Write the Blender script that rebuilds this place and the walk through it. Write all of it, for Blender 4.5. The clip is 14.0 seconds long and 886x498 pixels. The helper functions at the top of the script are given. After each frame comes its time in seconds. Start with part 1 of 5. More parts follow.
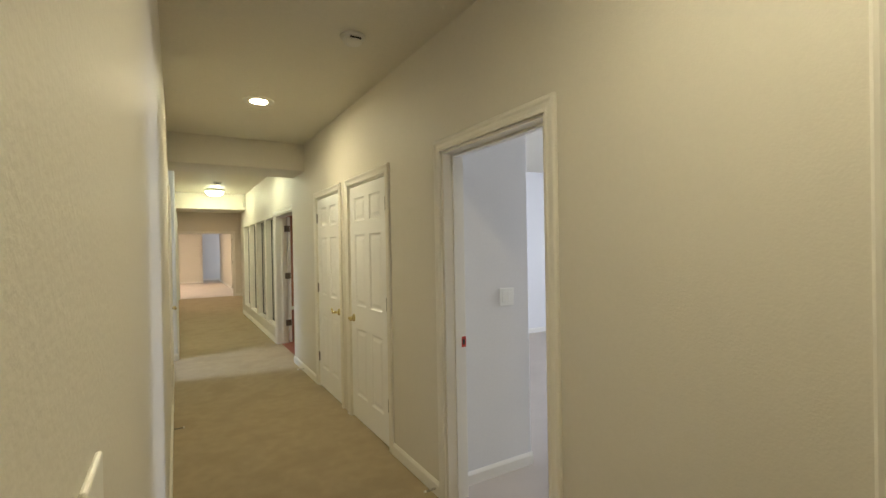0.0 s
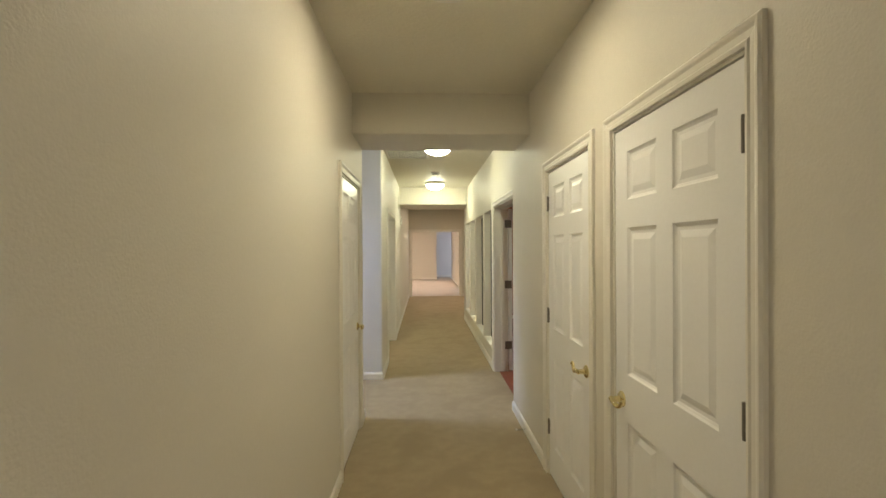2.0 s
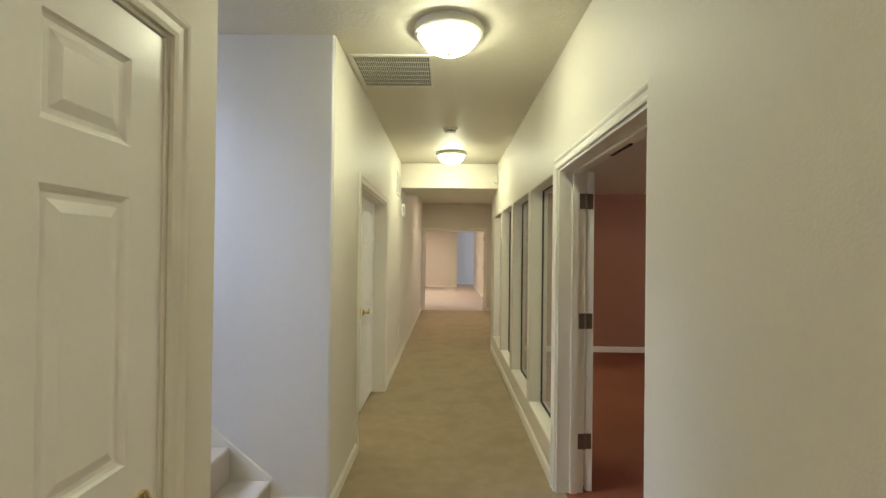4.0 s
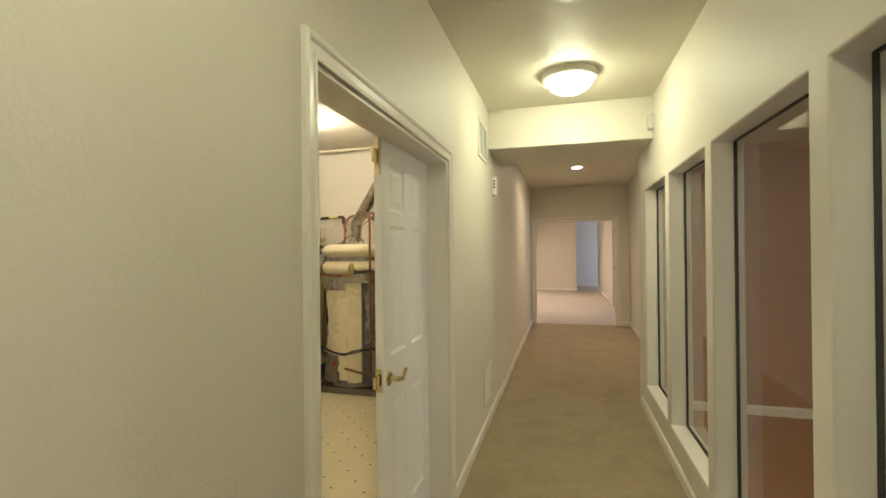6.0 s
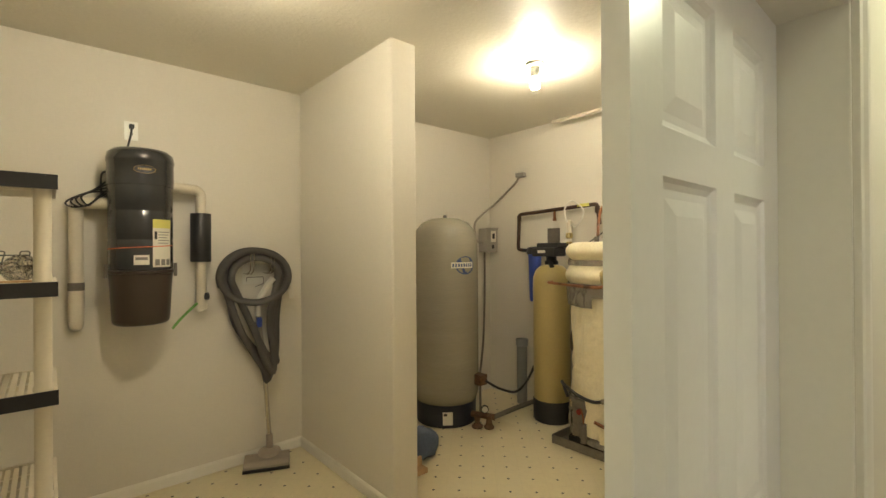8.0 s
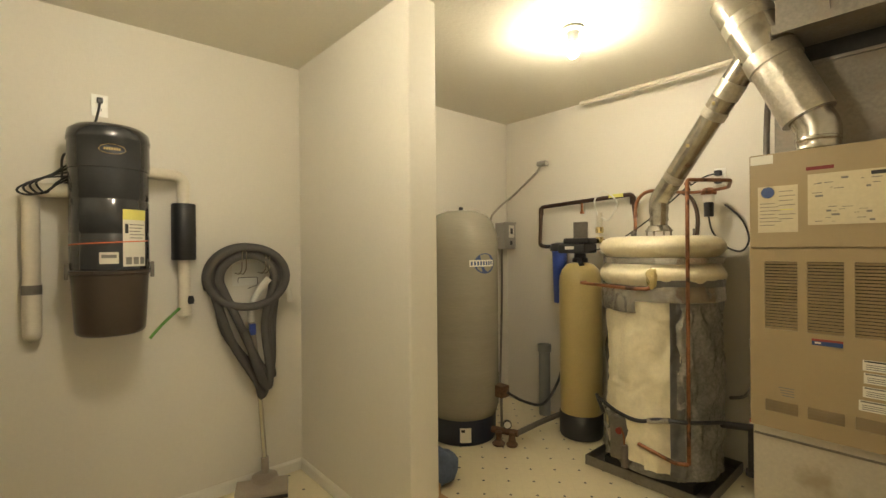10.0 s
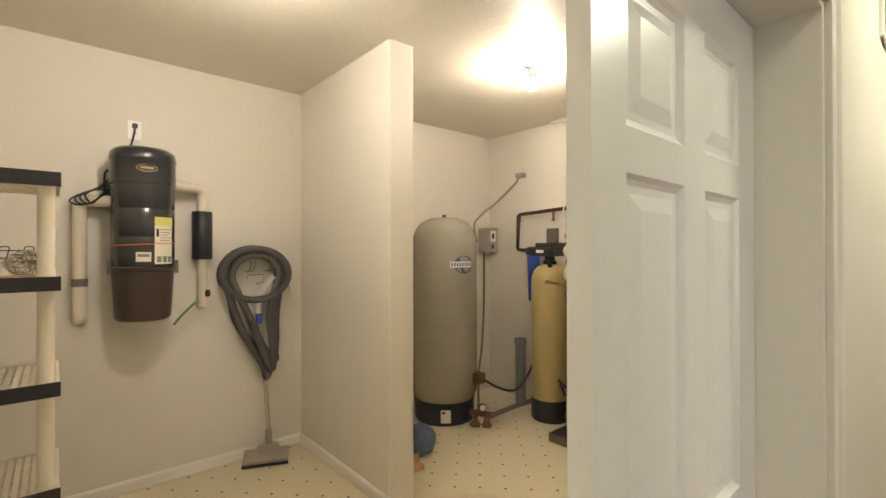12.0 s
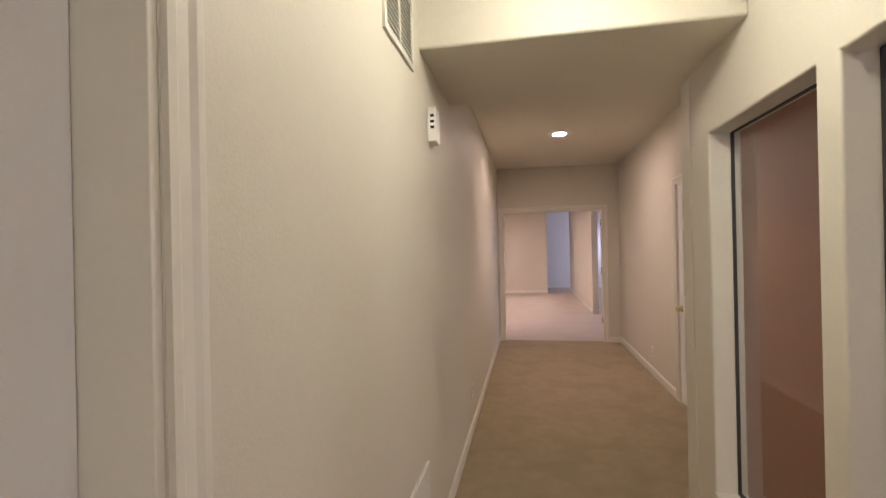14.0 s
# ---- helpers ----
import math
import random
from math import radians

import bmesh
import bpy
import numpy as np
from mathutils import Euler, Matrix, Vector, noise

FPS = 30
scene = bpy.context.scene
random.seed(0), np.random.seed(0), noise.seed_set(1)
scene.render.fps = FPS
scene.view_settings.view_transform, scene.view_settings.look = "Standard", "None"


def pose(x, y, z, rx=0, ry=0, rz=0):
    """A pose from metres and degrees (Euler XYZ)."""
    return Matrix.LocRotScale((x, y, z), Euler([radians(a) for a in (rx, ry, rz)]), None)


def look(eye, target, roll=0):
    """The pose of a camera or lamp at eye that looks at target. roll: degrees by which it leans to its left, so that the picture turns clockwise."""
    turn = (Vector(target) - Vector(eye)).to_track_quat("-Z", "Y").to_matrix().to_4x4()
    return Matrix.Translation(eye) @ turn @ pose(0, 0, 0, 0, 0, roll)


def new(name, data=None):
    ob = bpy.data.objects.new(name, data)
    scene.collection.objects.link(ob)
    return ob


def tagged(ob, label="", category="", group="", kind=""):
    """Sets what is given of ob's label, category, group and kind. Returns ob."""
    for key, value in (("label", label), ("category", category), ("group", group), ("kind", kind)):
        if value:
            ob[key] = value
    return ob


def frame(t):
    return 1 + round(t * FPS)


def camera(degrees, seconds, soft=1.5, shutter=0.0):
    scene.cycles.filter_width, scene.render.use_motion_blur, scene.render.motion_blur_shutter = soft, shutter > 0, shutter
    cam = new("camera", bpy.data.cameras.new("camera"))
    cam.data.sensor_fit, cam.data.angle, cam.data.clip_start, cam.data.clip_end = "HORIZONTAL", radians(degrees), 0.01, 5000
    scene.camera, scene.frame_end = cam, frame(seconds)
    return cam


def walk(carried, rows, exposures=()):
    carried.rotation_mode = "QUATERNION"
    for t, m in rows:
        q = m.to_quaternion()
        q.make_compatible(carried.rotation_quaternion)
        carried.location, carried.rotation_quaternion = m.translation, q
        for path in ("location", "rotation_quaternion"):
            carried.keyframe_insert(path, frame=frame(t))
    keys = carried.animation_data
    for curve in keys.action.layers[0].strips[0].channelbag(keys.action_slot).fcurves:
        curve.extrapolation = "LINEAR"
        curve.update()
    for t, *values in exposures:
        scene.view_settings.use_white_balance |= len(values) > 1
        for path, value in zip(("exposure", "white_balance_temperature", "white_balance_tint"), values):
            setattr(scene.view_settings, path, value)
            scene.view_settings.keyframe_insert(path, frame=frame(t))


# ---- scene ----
cam = camera(89.3, 14.0)
PATH = [
    (0, (0.341, -0.898, 1.495), (1.365, 0.82, 1.485), -1.0),
    (0.5, (0.499, -0.528, 1.484), (1.219, 1.338, 1.485), -1.4),
    (1, (0.673, -0.036, 1.507), (1.113, 1.915, 1.51), -1.0),
    (1.5, (0.778, 0.455, 1.514), (0.993, 2.443, 1.513), -0.8),
    (2, (0.843, 1.024, 1.532), (0.925, 3.022, 1.527), -0.3),
    (2.5, (0.886, 1.636, 1.521), (0.928, 3.635, 1.517), -0.3),
    (2.7, (0.886, 1.884, 1.518), (0.911, 3.884, 1.527), -0.0),
    (4.8, (1.086, 4.729, 1.488), (1.036, 6.728, 1.503), 0.3),
    (5, (1.092, 4.941, 1.489), (1.01, 6.94, 1.492), -0.2),
    (5.5, (1.049, 5.508, 1.489), (0.805, 7.493, 1.492), -0.5),
    (6, (0.989, 6.006, 1.496), (0.468, 7.936, 1.502), -0.6),
    (6.5, (0.874, 6.466, 1.502), (0.063, 8.294, 1.511), -0.4),
    (7, (0.802, 6.782, 1.49), (-0.265, 8.474, 1.503), -0.5),
    (7.5, (0.639, 7.117, 1.51), (-0.675, 8.625, 1.524), -0.7),
    (8, (0.473, 7.31, 1.515), (-1.028, 8.632, 1.521), -0.4),
    (8.2, (0.408, 7.351, 1.503), (-1.155, 8.599, 1.511), -0.4),
    (10.3, (0.065, 7.5, 1.507), (-1.432, 8.826, 1.501), -0.5),
    (10.5, (0.135, 7.505, 1.5), (-1.39, 8.8, 1.508), -0.5),
    (11, (0.311, 7.412, 1.491), (-1.268, 8.639, 1.504), -0.4),
    (11.5, (0.421, 7.36, 1.495), (-1.179, 8.56, 1.516), -0.2),
    (12, (0.524, 7.319, 1.503), (-0.988, 8.629, 1.512), -0.1),
    (12.5, (0.647, 7.316, 1.482), (-0.609, 8.873, 1.484), -0.1),
    (13, (0.728, 7.488, 1.483), (-0.229, 9.244, 1.493), -0.9),
    (13.5, (0.807, 7.634, 1.458), (0.139, 9.519, 1.464), -0.7),
    (14, (0.816, 7.996, 1.476), (0.444, 9.961, 1.479), -1.2),
]
EXPOSURES = [(0.0, 0.2, 6500, 8), (0.5, 0.2, 6500, 9), (1.0, 0.05, 6550, 10), (1.5, -0.02, 6650, 14), (2.0, 0.1, 6350, 13), (2.5, -0.05, 6250, 14), (2.7, -0.03, 6250, 13), (5.0, 0.1, 6400, 11), (6.0, -0.02, 6450, 12), (6.5, 0.02, 6450, 12), (7.5, -0.1, 6450, 12), (8.0, -0.02, 6350, 12), (10.5, 0.12, 6350, 12), (11.0, 0.17, 6250, 15), (12.0, 0.3, 5950, 21), (12.5, 0.27, 5950, 27), (13.0, 0.12, 6050, 30), (13.5, -0.03, 5950, 33), (14.0, -0.15, 6000, 33)]
walk(cam, [(t, look(eye, target, roll)) for t, eye, target, roll in PATH], EXPOSURES)

# ---- light ----
world = bpy.data.worlds.new("world")
scene.world = world
world.use_nodes = True
sky = world.node_tree.nodes.new("ShaderNodeTexSky")
sky.sky_type, sky.sun_disc = "NISHITA", False
sky.sun_elevation, sky.sun_rotation = radians(40), radians(120)
world.node_tree.links.new(sky.outputs[0], world.node_tree.nodes["Background"].inputs[0])
world.node_tree.nodes["Background"].inputs[1].default_value = 0.1
CAN, DOME, BULB, FAR_CAN = 410.0, 58.0, 870.0, 690.0


def window_light(name, eye, target, w, h, watts, tint=(0.70, 0.78, 1.0)):
    lamp = bpy.data.lights.new(name, "AREA")
    lamp.shape, lamp.size, lamp.size_y, lamp.energy, lamp.color = "RECTANGLE", w, h, watts, tint
    ob = new(name, lamp)
    ob.matrix_world = look(eye, target)
    return ob


# daylight at the windows of the side rooms and the stair head
window_light("window_light_bedroom", (7.15, 1.1, 1.6), (4.0, 1.6, 1.1), 1.8, 1.3, 172)
window_light("window_light_stair", (-2.9, 5.60, 3.7), (0.2, 5.9, 2.1), 1.0, 1.3, 188, (0.62, 0.73, 1.0))
window_light("window_light_den", (6.9, 6.6, 1.5), (3.5, 9.6, 0.6), 1.0, 1.3, 46, (1.0, 0.93, 0.84))
window_light("window_light_lounge", (6.3, 20.0, 1.5), (2.0, 20.5, 0.8), 1.8, 1.4, 90)
window_light("window_light_alcove", (3.6, 24.3, 1.5), (1.2, 24.0, 1.1), 1.0, 1.4, 15, (0.84, 0.88, 1.0))


# ---- materials ----
def mat(name, color, rough=0.6, metal=0.0, vary=0.06, big=1.5, fine=60.0, bump=0.0, bump_scale=120.0, coat=0.0,
        emit=0.0, detail=4.0, spots=None, random_vary=0.0):
    m = bpy.data.materials.new(name)
    m.use_nodes = True
    nt = m.node_tree
    N, K = nt.nodes, nt.links
    b = N["Principled BSDF"]
    b.inputs["Roughness"].default_value, b.inputs["Metallic"].default_value = rough, metal
    b.inputs["Coat Weight"].default_value = coat
    tc = N.new("ShaderNodeTexCoord")
    n1, n2 = N.new("ShaderNodeTexNoise"), N.new("ShaderNodeTexNoise")
    n1.inputs["Scale"].default_value, n2.inputs["Scale"].default_value = big, fine
    n1.inputs["Detail"].default_value, n2.inputs["Detail"].default_value = detail, 3.0
    for n in (n1, n2):
        K.new(tc.outputs["Object"], n.inputs["Vector"])
    add = N.new("ShaderNodeMath")
    add.operation = "ADD"
    K.new(n1.outputs["Fac"], add.inputs[0])
    K.new(n2.outputs["Fac"], add.inputs[1])
    mr = N.new("ShaderNodeMapRange")
    mr.inputs["From Min"].default_value, mr.inputs["From Max"].default_value = 0.6, 1.4
    mr.inputs["To Min"].default_value, mr.inputs["To Max"].default_value = 1 - vary, 1 + vary
    K.new(add.outputs[0], mr.inputs["Value"])
    mul = N.new("ShaderNodeVectorMath")
    mul.operation = "SCALE"
    mul.inputs[0].default_value = color
    K.new(mr.outputs[0], mul.inputs["Scale"])
    col = mul.outputs[0]
    if spots:
        shade, scale, edge = spots
        n3 = N.new("ShaderNodeTexNoise")
        n3.inputs["Scale"].default_value, n3.inputs["Detail"].default_value = scale, 6.0
        K.new(tc.outputs["Object"], n3.inputs["Vector"])
        ramp = N.new("ShaderNodeMapRange")
        ramp.inputs["From Min"].default_value, ramp.inputs["From Max"].default_value = edge, edge + 0.12
        K.new(n3.outputs["Fac"], ramp.inputs["Value"])
        mix = N.new("ShaderNodeMix")
        mix.data_type = "RGBA"
        K.new(ramp.outputs[0], mix.inputs["Factor"])
        K.new(col, mix.inputs["A"])
        mix.inputs["B"].default_value = (*shade, 1)
        col = mix.outputs["Result"]
    K.new(col, b.inputs["Base Color"])
    if bump:
        n4 = N.new("ShaderNodeTexNoise")
        n4.inputs["Scale"].default_value, n4.inputs["Detail"].default_value = bump_scale, 4.0
        K.new(tc.outputs["Object"], n4.inputs["Vector"])
        bp = N.new("ShaderNodeBump")
        bp.inputs["Strength"].default_value, bp.inputs["Distance"].default_value = bump, 0.004
        K.new(n4.outputs["Fac"], bp.inputs["Height"])
        K.new(bp.outputs[0], b.inputs["Normal"])
    if emit:
        b.inputs["Emission Color"].default_value = (*color, 1)
        b.inputs["Emission Strength"].default_value = emit
    return m


WALL = mat("wall_paint", (0.70, 0.66, 0.57), 0.55, vary=0.025, big=0.7, bump=0.22, bump_scale=130)
STAIR_WALL = mat("stair_wall_paint", (0.74, 0.73, 0.72), 0.6, vary=0.025, big=0.7, bump=0.2, bump_scale=130)
WHITE_WALL = mat("white_wall_paint", (0.76, 0.75, 0.73), 0.6, vary=0.025, big=0.7, bump=0.2, bump_scale=130)
CEILING = mat("ceiling_paint", (0.70, 0.66, 0.55), 0.52, vary=0.035, big=0.9, bump=0.7, bump_scale=48)
TRIM = mat("trim_paint", (0.80, 0.77, 0.69), 0.35, vary=0.02, big=3)
DOOR = mat("door_paint", (0.87, 0.865, 0.85), 0.30, vary=0.02, big=2, bump=0.06, bump_scale=60)
TERRA = mat("terracotta_paint", (0.36, 0.165, 0.095), 0.6, vary=0.06, big=0.8, bump=0.18, bump_scale=120)
RED_FLOOR = mat("rust_carpet", (0.25, 0.075, 0.035), 0.9, vary=0.2, big=1.3, fine=240, bump=0.5, bump_scale=300)
CARPET = mat("beige_carpet", (0.352, 0.276, 0.170), 0.95, vary=0.15, big=11, fine=230, bump=0.9, bump_scale=260,
             spots=((0.318, 0.247, 0.150), 3.2, 0.50), detail=8.0)
PALE_CARPET = mat("pale_carpet", (0.50, 0.44, 0.38), 0.95, vary=0.10, big=2.2, fine=260, bump=0.6, bump_scale=320)
BRASS = mat("brass", (0.80, 0.69, 0.38), 0.13, 1.0, vary=0.08, big=30)
STEEL = mat("dull_steel", (0.20, 0.18, 0.155), 0.42, 0.75, vary=0.1, big=30)
PLASTIC = mat("white_plastic", (0.72, 0.70, 0.63), 0.4, vary=0.02)
PLATE = mat("white_cover_plate", (0.86, 0.85, 0.79), 0.35, vary=0.02)
LOUVRE_BACK = mat("grey_duct_back", (0.48, 0.45, 0.40), 0.7, vary=0.1)
# near-black: painted shade inside gaps and slots, and a few dark fittings
DARK = mat("dark_shade_and_fittings", (0.03, 0.028, 0.025), 0.8, vary=0.2)
LAMP_CAN_DIM = mat("can_lamp_lens_dim", (1.0, 0.89, 0.62), 0.4, emit=CAN * 0.85, vary=0)
LAMP_BULB_NEAR = mat("bulb_glass_near", (1.0, 0.89, 0.65), 0.4, emit=BULB * 1.06, vary=0)
LAMP_CAN = mat("can_lamp_lens", (1.0, 0.89, 0.60), 0.4, emit=CAN, vary=0)
LAMP_DOME = mat("dome_lamp_glass", (0.98, 0.99, 0.67), 0.4, emit=DOME, vary=0)
LAMP_DOME_DIM = mat("dome_lamp_glass_dim", (0.98, 0.99, 0.67), 0.4, emit=DOME * 0.74, vary=0)
LAMP_FAR = mat("far_can_lens", (1.0, 0.83, 0.60), 0.4, emit=FAR_CAN, vary=0)
LAMP_BULB = mat("bare_bulb_glass", (1.0, 0.88, 0.64), 0.4, emit=BULB, vary=0)


def glass_material():
    m = bpy.data.materials.new("window_glass")
    m.use_nodes = True
    b = m.node_tree.nodes["Principled BSDF"]
    b.inputs["Roughness"].default_value, b.inputs["IOR"].default_value = 0.02, 1.45
    b.inputs["Transmission Weight"].default_value = 1.0
    b.inputs["Base Color"].default_value = (0.95, 0.97, 0.95, 1)
    return m


GLASS = glass_material()


def vinyl_material():
    """Cream sheet vinyl with small dark squares at the corners and centres of nine-inch tiles."""
    m = mat("dotted_vinyl", (0.72, 0.64, 0.43), 0.32, vary=0.05, big=1.6, fine=25, spots=((0.60, 0.50, 0.30), 1.1, 0.58))
    nt = m.node_tree
    N, K = nt.nodes, nt.links
    b = N["Principled BSDF"]
    base = b.inputs["Base Color"].links[0].from_socket
    tc = N.new("ShaderNodeTexCoord")
    mp = N.new("ShaderNodeMapping")
    mp.inputs["Rotation"].default_value = (0, 0, radians(45))
    mp.inputs["Scale"].default_value = (1 / 0.1616, 1 / 0.1616, 1)
    K.new(tc.outputs["Object"], mp.inputs["Vector"])
    sx = N.new("ShaderNodeSeparateXYZ")
    K.new(mp.outputs[0], sx.inputs[0])

    def op(kind, a, v=None):
        n = N.new("ShaderNodeMath")
        n.operation = kind
        K.new(a, n.inputs[0])
        if v is not None:
            if isinstance(v, float):
                n.inputs[1].default_value = v
            else:
                K.new(v, n.inputs[1])
        return n.outputs[0]

    ax = [op("ABSOLUTE", op("SUBTRACT", op("FRACT", sx.outputs[k]), 0.5)) for k in (0, 1)]
    dots = op("LESS_THAN", op("ADD", ax[0], ax[1]), 0.068)
    seam = op("GREATER_THAN", op("MAXIMUM", ax[0], ax[1]), 0.493)
    mix = N.new("ShaderNodeMix")
    mix.data_type = "RGBA"
    K.new(op("MULTIPLY", seam, 0.25), mix.inputs["Factor"])
    K.new(base, mix.inputs["A"])
    mix.inputs["B"].default_value = (0.5, 0.42, 0.26, 1)
    mix2 = N.new("ShaderNodeMix")
    mix2.data_type = "RGBA"
    K.new(dots, mix2.inputs["Factor"])
    K.new(mix.outputs["Result"], mix2.inputs["A"])
    mix2.inputs["B"].default_value = (0.03, 0.03, 0.035, 1)
    K.new(mix2.outputs["Result"], b.inputs["Base Color"])
    return m


VINYL = vinyl_material()


# ---- mesh helpers ----
def part(name, bm, material, parent=None, label="", smooth=False, bevel=0.0, segs=2):
    me = bpy.data.meshes.new(name)
    bmesh.ops.recalc_face_normals(bm, faces=bm.faces)
    bm.to_mesh(me)
    bm.free()
    me.materials.append(material)
    if smooth:
        for p in me.polygons:
            p.use_smooth = True
    ob = new(name, me)
    if parent:
        ob.parent = parent
    if smooth:
        me.set_sharp_from_angle(angle=radians(40))
    if bevel:
        mod = ob.modifiers.new("bevel", "BEVEL")
        mod.width, mod.segments, mod.limit_method, mod.angle_limit = bevel, segs, "ANGLE", radians(35)
    if label:
        tagged(ob, label)
    return ob


def shared(name, bm, material):
    me = bpy.data.meshes.new(name)
    bm.to_mesh(me)
    bm.free()
    me.materials.append(material)
    return me


def under(ob, holder):
    """Hangs a part below another part of the same thing, leaving it where it stands."""
    ob.parent = holder
    ob.matrix_parent_inverse = holder.matrix_basis.inverted()
    return ob


def thing(name, m, label, category, group="", kind=""):
    e = new(name)
    e.empty_display_size = 0.1
    e.matrix_basis = m
    return tagged(e, label, category, group, kind)


def box(bm, x0, y0, z0, x1, y1, z1):
    v = [bm.verts.new(p) for p in ((x0, y0, z0), (x1, y0, z0), (x1, y1, z0), (x0, y1, z0),
                                   (x0, y0, z1), (x1, y0, z1), (x1, y1, z1), (x0, y1, z1))]
    for f in ((0, 3, 2, 1), (4, 5, 6, 7), (0, 1, 5, 4), (1, 2, 6, 5), (2, 3, 7, 6), (3, 0, 4, 7)):
        bm.faces.new([v[i] for i in f])
    return bm


def boxes(*list_):
    bm = bmesh.new()
    for b in list_:
        box(bm, *b)
    return bm


def lathe(bm, profile, seg=24, origin=(0, 0, 0), m=None):
    """Turns (radius, height) pairs round the z axis; ends with radius 0 close."""
    rings = []
    m = m or Matrix()
    for r, z in profile:
        if r < 1e-6:
            rings.append([bm.verts.new(m @ Vector((origin[0], origin[1], origin[2] + z)))])
        else:
            rings.append([bm.verts.new(m @ Vector((origin[0] + r * math.cos(2 * math.pi * k / seg),
                                                   origin[1] + r * math.sin(2 * math.pi * k / seg), origin[2] + z)))
                          for k in range(seg)])
    for a, b in zip(rings, rings[1:]):
        for k in range(seg):
            q = [a[k % len(a)], a[(k + 1) % len(a)], b[(k + 1) % len(b)], b[k % len(b)]]
            q = [v for i, v in enumerate(q) if v not in q[:i]]
            if len(q) > 2:
                bm.faces.new(q)
    return bm


def smooth_path(pts, steps=6):
    pts = [Vector(p) for p in pts]
    out = []
    for i in range(len(pts) - 1):
        p0, p1, p2, p3 = pts[max(i - 1, 0)], pts[i], pts[i + 1], pts[min(i + 2, len(pts) - 1)]
        for k in range(steps):
            t = k / steps
            out.append(0.5 * ((2 * p1) + (p2 - p0) * t + (2 * p0 - 5 * p1 + 4 * p2 - p3) * t * t
                              + (3 * p1 - p0 - 3 * p2 + p3) * t ** 3))
    out.append(pts[-1])
    return out


def rounded(pts, r=0.03, steps=4):
    """A polyline with its corners turned into bends of radius about r."""
    pts = [Vector(p) for p in pts]
    out = [pts[0]]
    for a, b, c in zip(pts, pts[1:], pts[2:]):
        d0, d1 = (a - b), (c - b)
        k = min(r, d0.length * 0.45, d1.length * 0.45)
        p, q = b + d0.normalized() * k, b + d1.normalized() * k
        for i in range(steps + 1):
            t = i / steps
            out.append(p * (1 - t) ** 2 + b * 2 * t * (1 - t) + q * t * t)
    out.append(pts[-1])
    return out


def tube(bm, pts, r, seg=10, radii=None):
    pts = [Vector(p) for p in pts]
    up, rings = None, []
    for i, p in enumerate(pts):
        d = (pts[min(i + 1, len(pts) - 1)] - pts[max(i - 1, 0)]).normalized()
        if up is None:
            up = d.orthogonal().normalized()
        up = (up - d * up.dot(d)).normalized()
        side = d.cross(up)
        rr = radii[i] if radii else r
        rings.append([bm.verts.new(p + rr * (up * math.cos(2 * math.pi * k / seg) + side * math.sin(2 * math.pi * k / seg)))
                      for k in range(seg)])
    for a, b in zip(rings, rings[1:]):
        for k in range(seg):
            bm.faces.new((a[k], a[(k + 1) % seg], b[(k + 1) % seg], b[k]))
    bm.faces.new(rings[0][::-1])
    bm.faces.new(rings[-1])
    return bm


def grid_solid(us, vs, solid, w0, w1, place):
    """A slab of cells between the cuts us and vs; solid(u, v) tells which are filled; place(u, v, w) gives the point."""
    bm, seen = bmesh.new(), {}

    def vert(i, j, k):
        if (i, j, k) not in seen:
            seen[i, j, k] = bm.verts.new(place(us[i], vs[j], (w0, w1)[k]))
        return seen[i, j, k]

    fill = {(i, j) for i in range(len(us) - 1) for j in range(len(vs) - 1)
            if solid((us[i] + us[i + 1]) / 2, (vs[j] + vs[j + 1]) / 2)}
    for i, j in fill:
        for k in (0, 1):
            bm.faces.new([vert(i, j, k), vert(i + 1, j, k), vert(i + 1, j + 1, k), vert(i, j + 1, k)])
        for di, dj, a, b in ((-1, 0, (i, j), (i, j + 1)), (1, 0, (i + 1, j), (i + 1, j + 1)),
                             (0, -1, (i, j), (i + 1, j)), (0, 1, (i, j + 1), (i + 1, j + 1))):
            if (i + di, j + dj) not in fill:
                bm.faces.new([vert(*a, 0), vert(*b, 0), vert(*b, 1), vert(*a, 1)])
    return bm


def wall(name, axis, at0, at1, s0, s1, z0=-0.05, z1=2.80, holes=(), material=None, bevel=0.0, label="", parts_of=None):
    """A wall in the plane axis = at0..at1, from s0 to s1 along the other axis; holes are (s0, s1, z0, z1)."""
    us = sorted({s0, s1, *[h[0] for h in holes], *[h[1] for h in holes]})
    vs = sorted({z0, z1, *[h[2] for h in holes if z0 < h[2] < z1], *[h[3] for h in holes if z0 < h[3] < z1]})
    def solid(u, v):
        return not any(h[0] < u < h[1] and h[2] < v < h[3] for h in holes)
    place = (lambda u, v, w: (w, u, v)) if axis == "x" else (lambda u, v, w: (u, w, v))
    ob = part(name, grid_solid(us, vs, solid, at0, at1, place), material or WALL, bevel=bevel, segs=4)
    return tagged(ob, label or "off-white painted drywall with orange-peel texture", "wall", kind="structure")


def slab(name, x0, x1, y0, y1, z0, z1, material, label, category, holes=(), kind="structure"):
    us = sorted({x0, x1, *[h[0] for h in holes], *[h[1] for h in holes]})
    vs = sorted({y0, y1, *[h[2] for h in holes], *[h[3] for h in holes]})
    bm = grid_solid(us, vs, lambda u, v: not any(h[0] < u < h[1] and h[2] < v < h[3] for h in holes), z0, z1,
                    lambda u, v, w: (u, v, w))
    return tagged(part(name, bm, material), label, category, kind=kind)


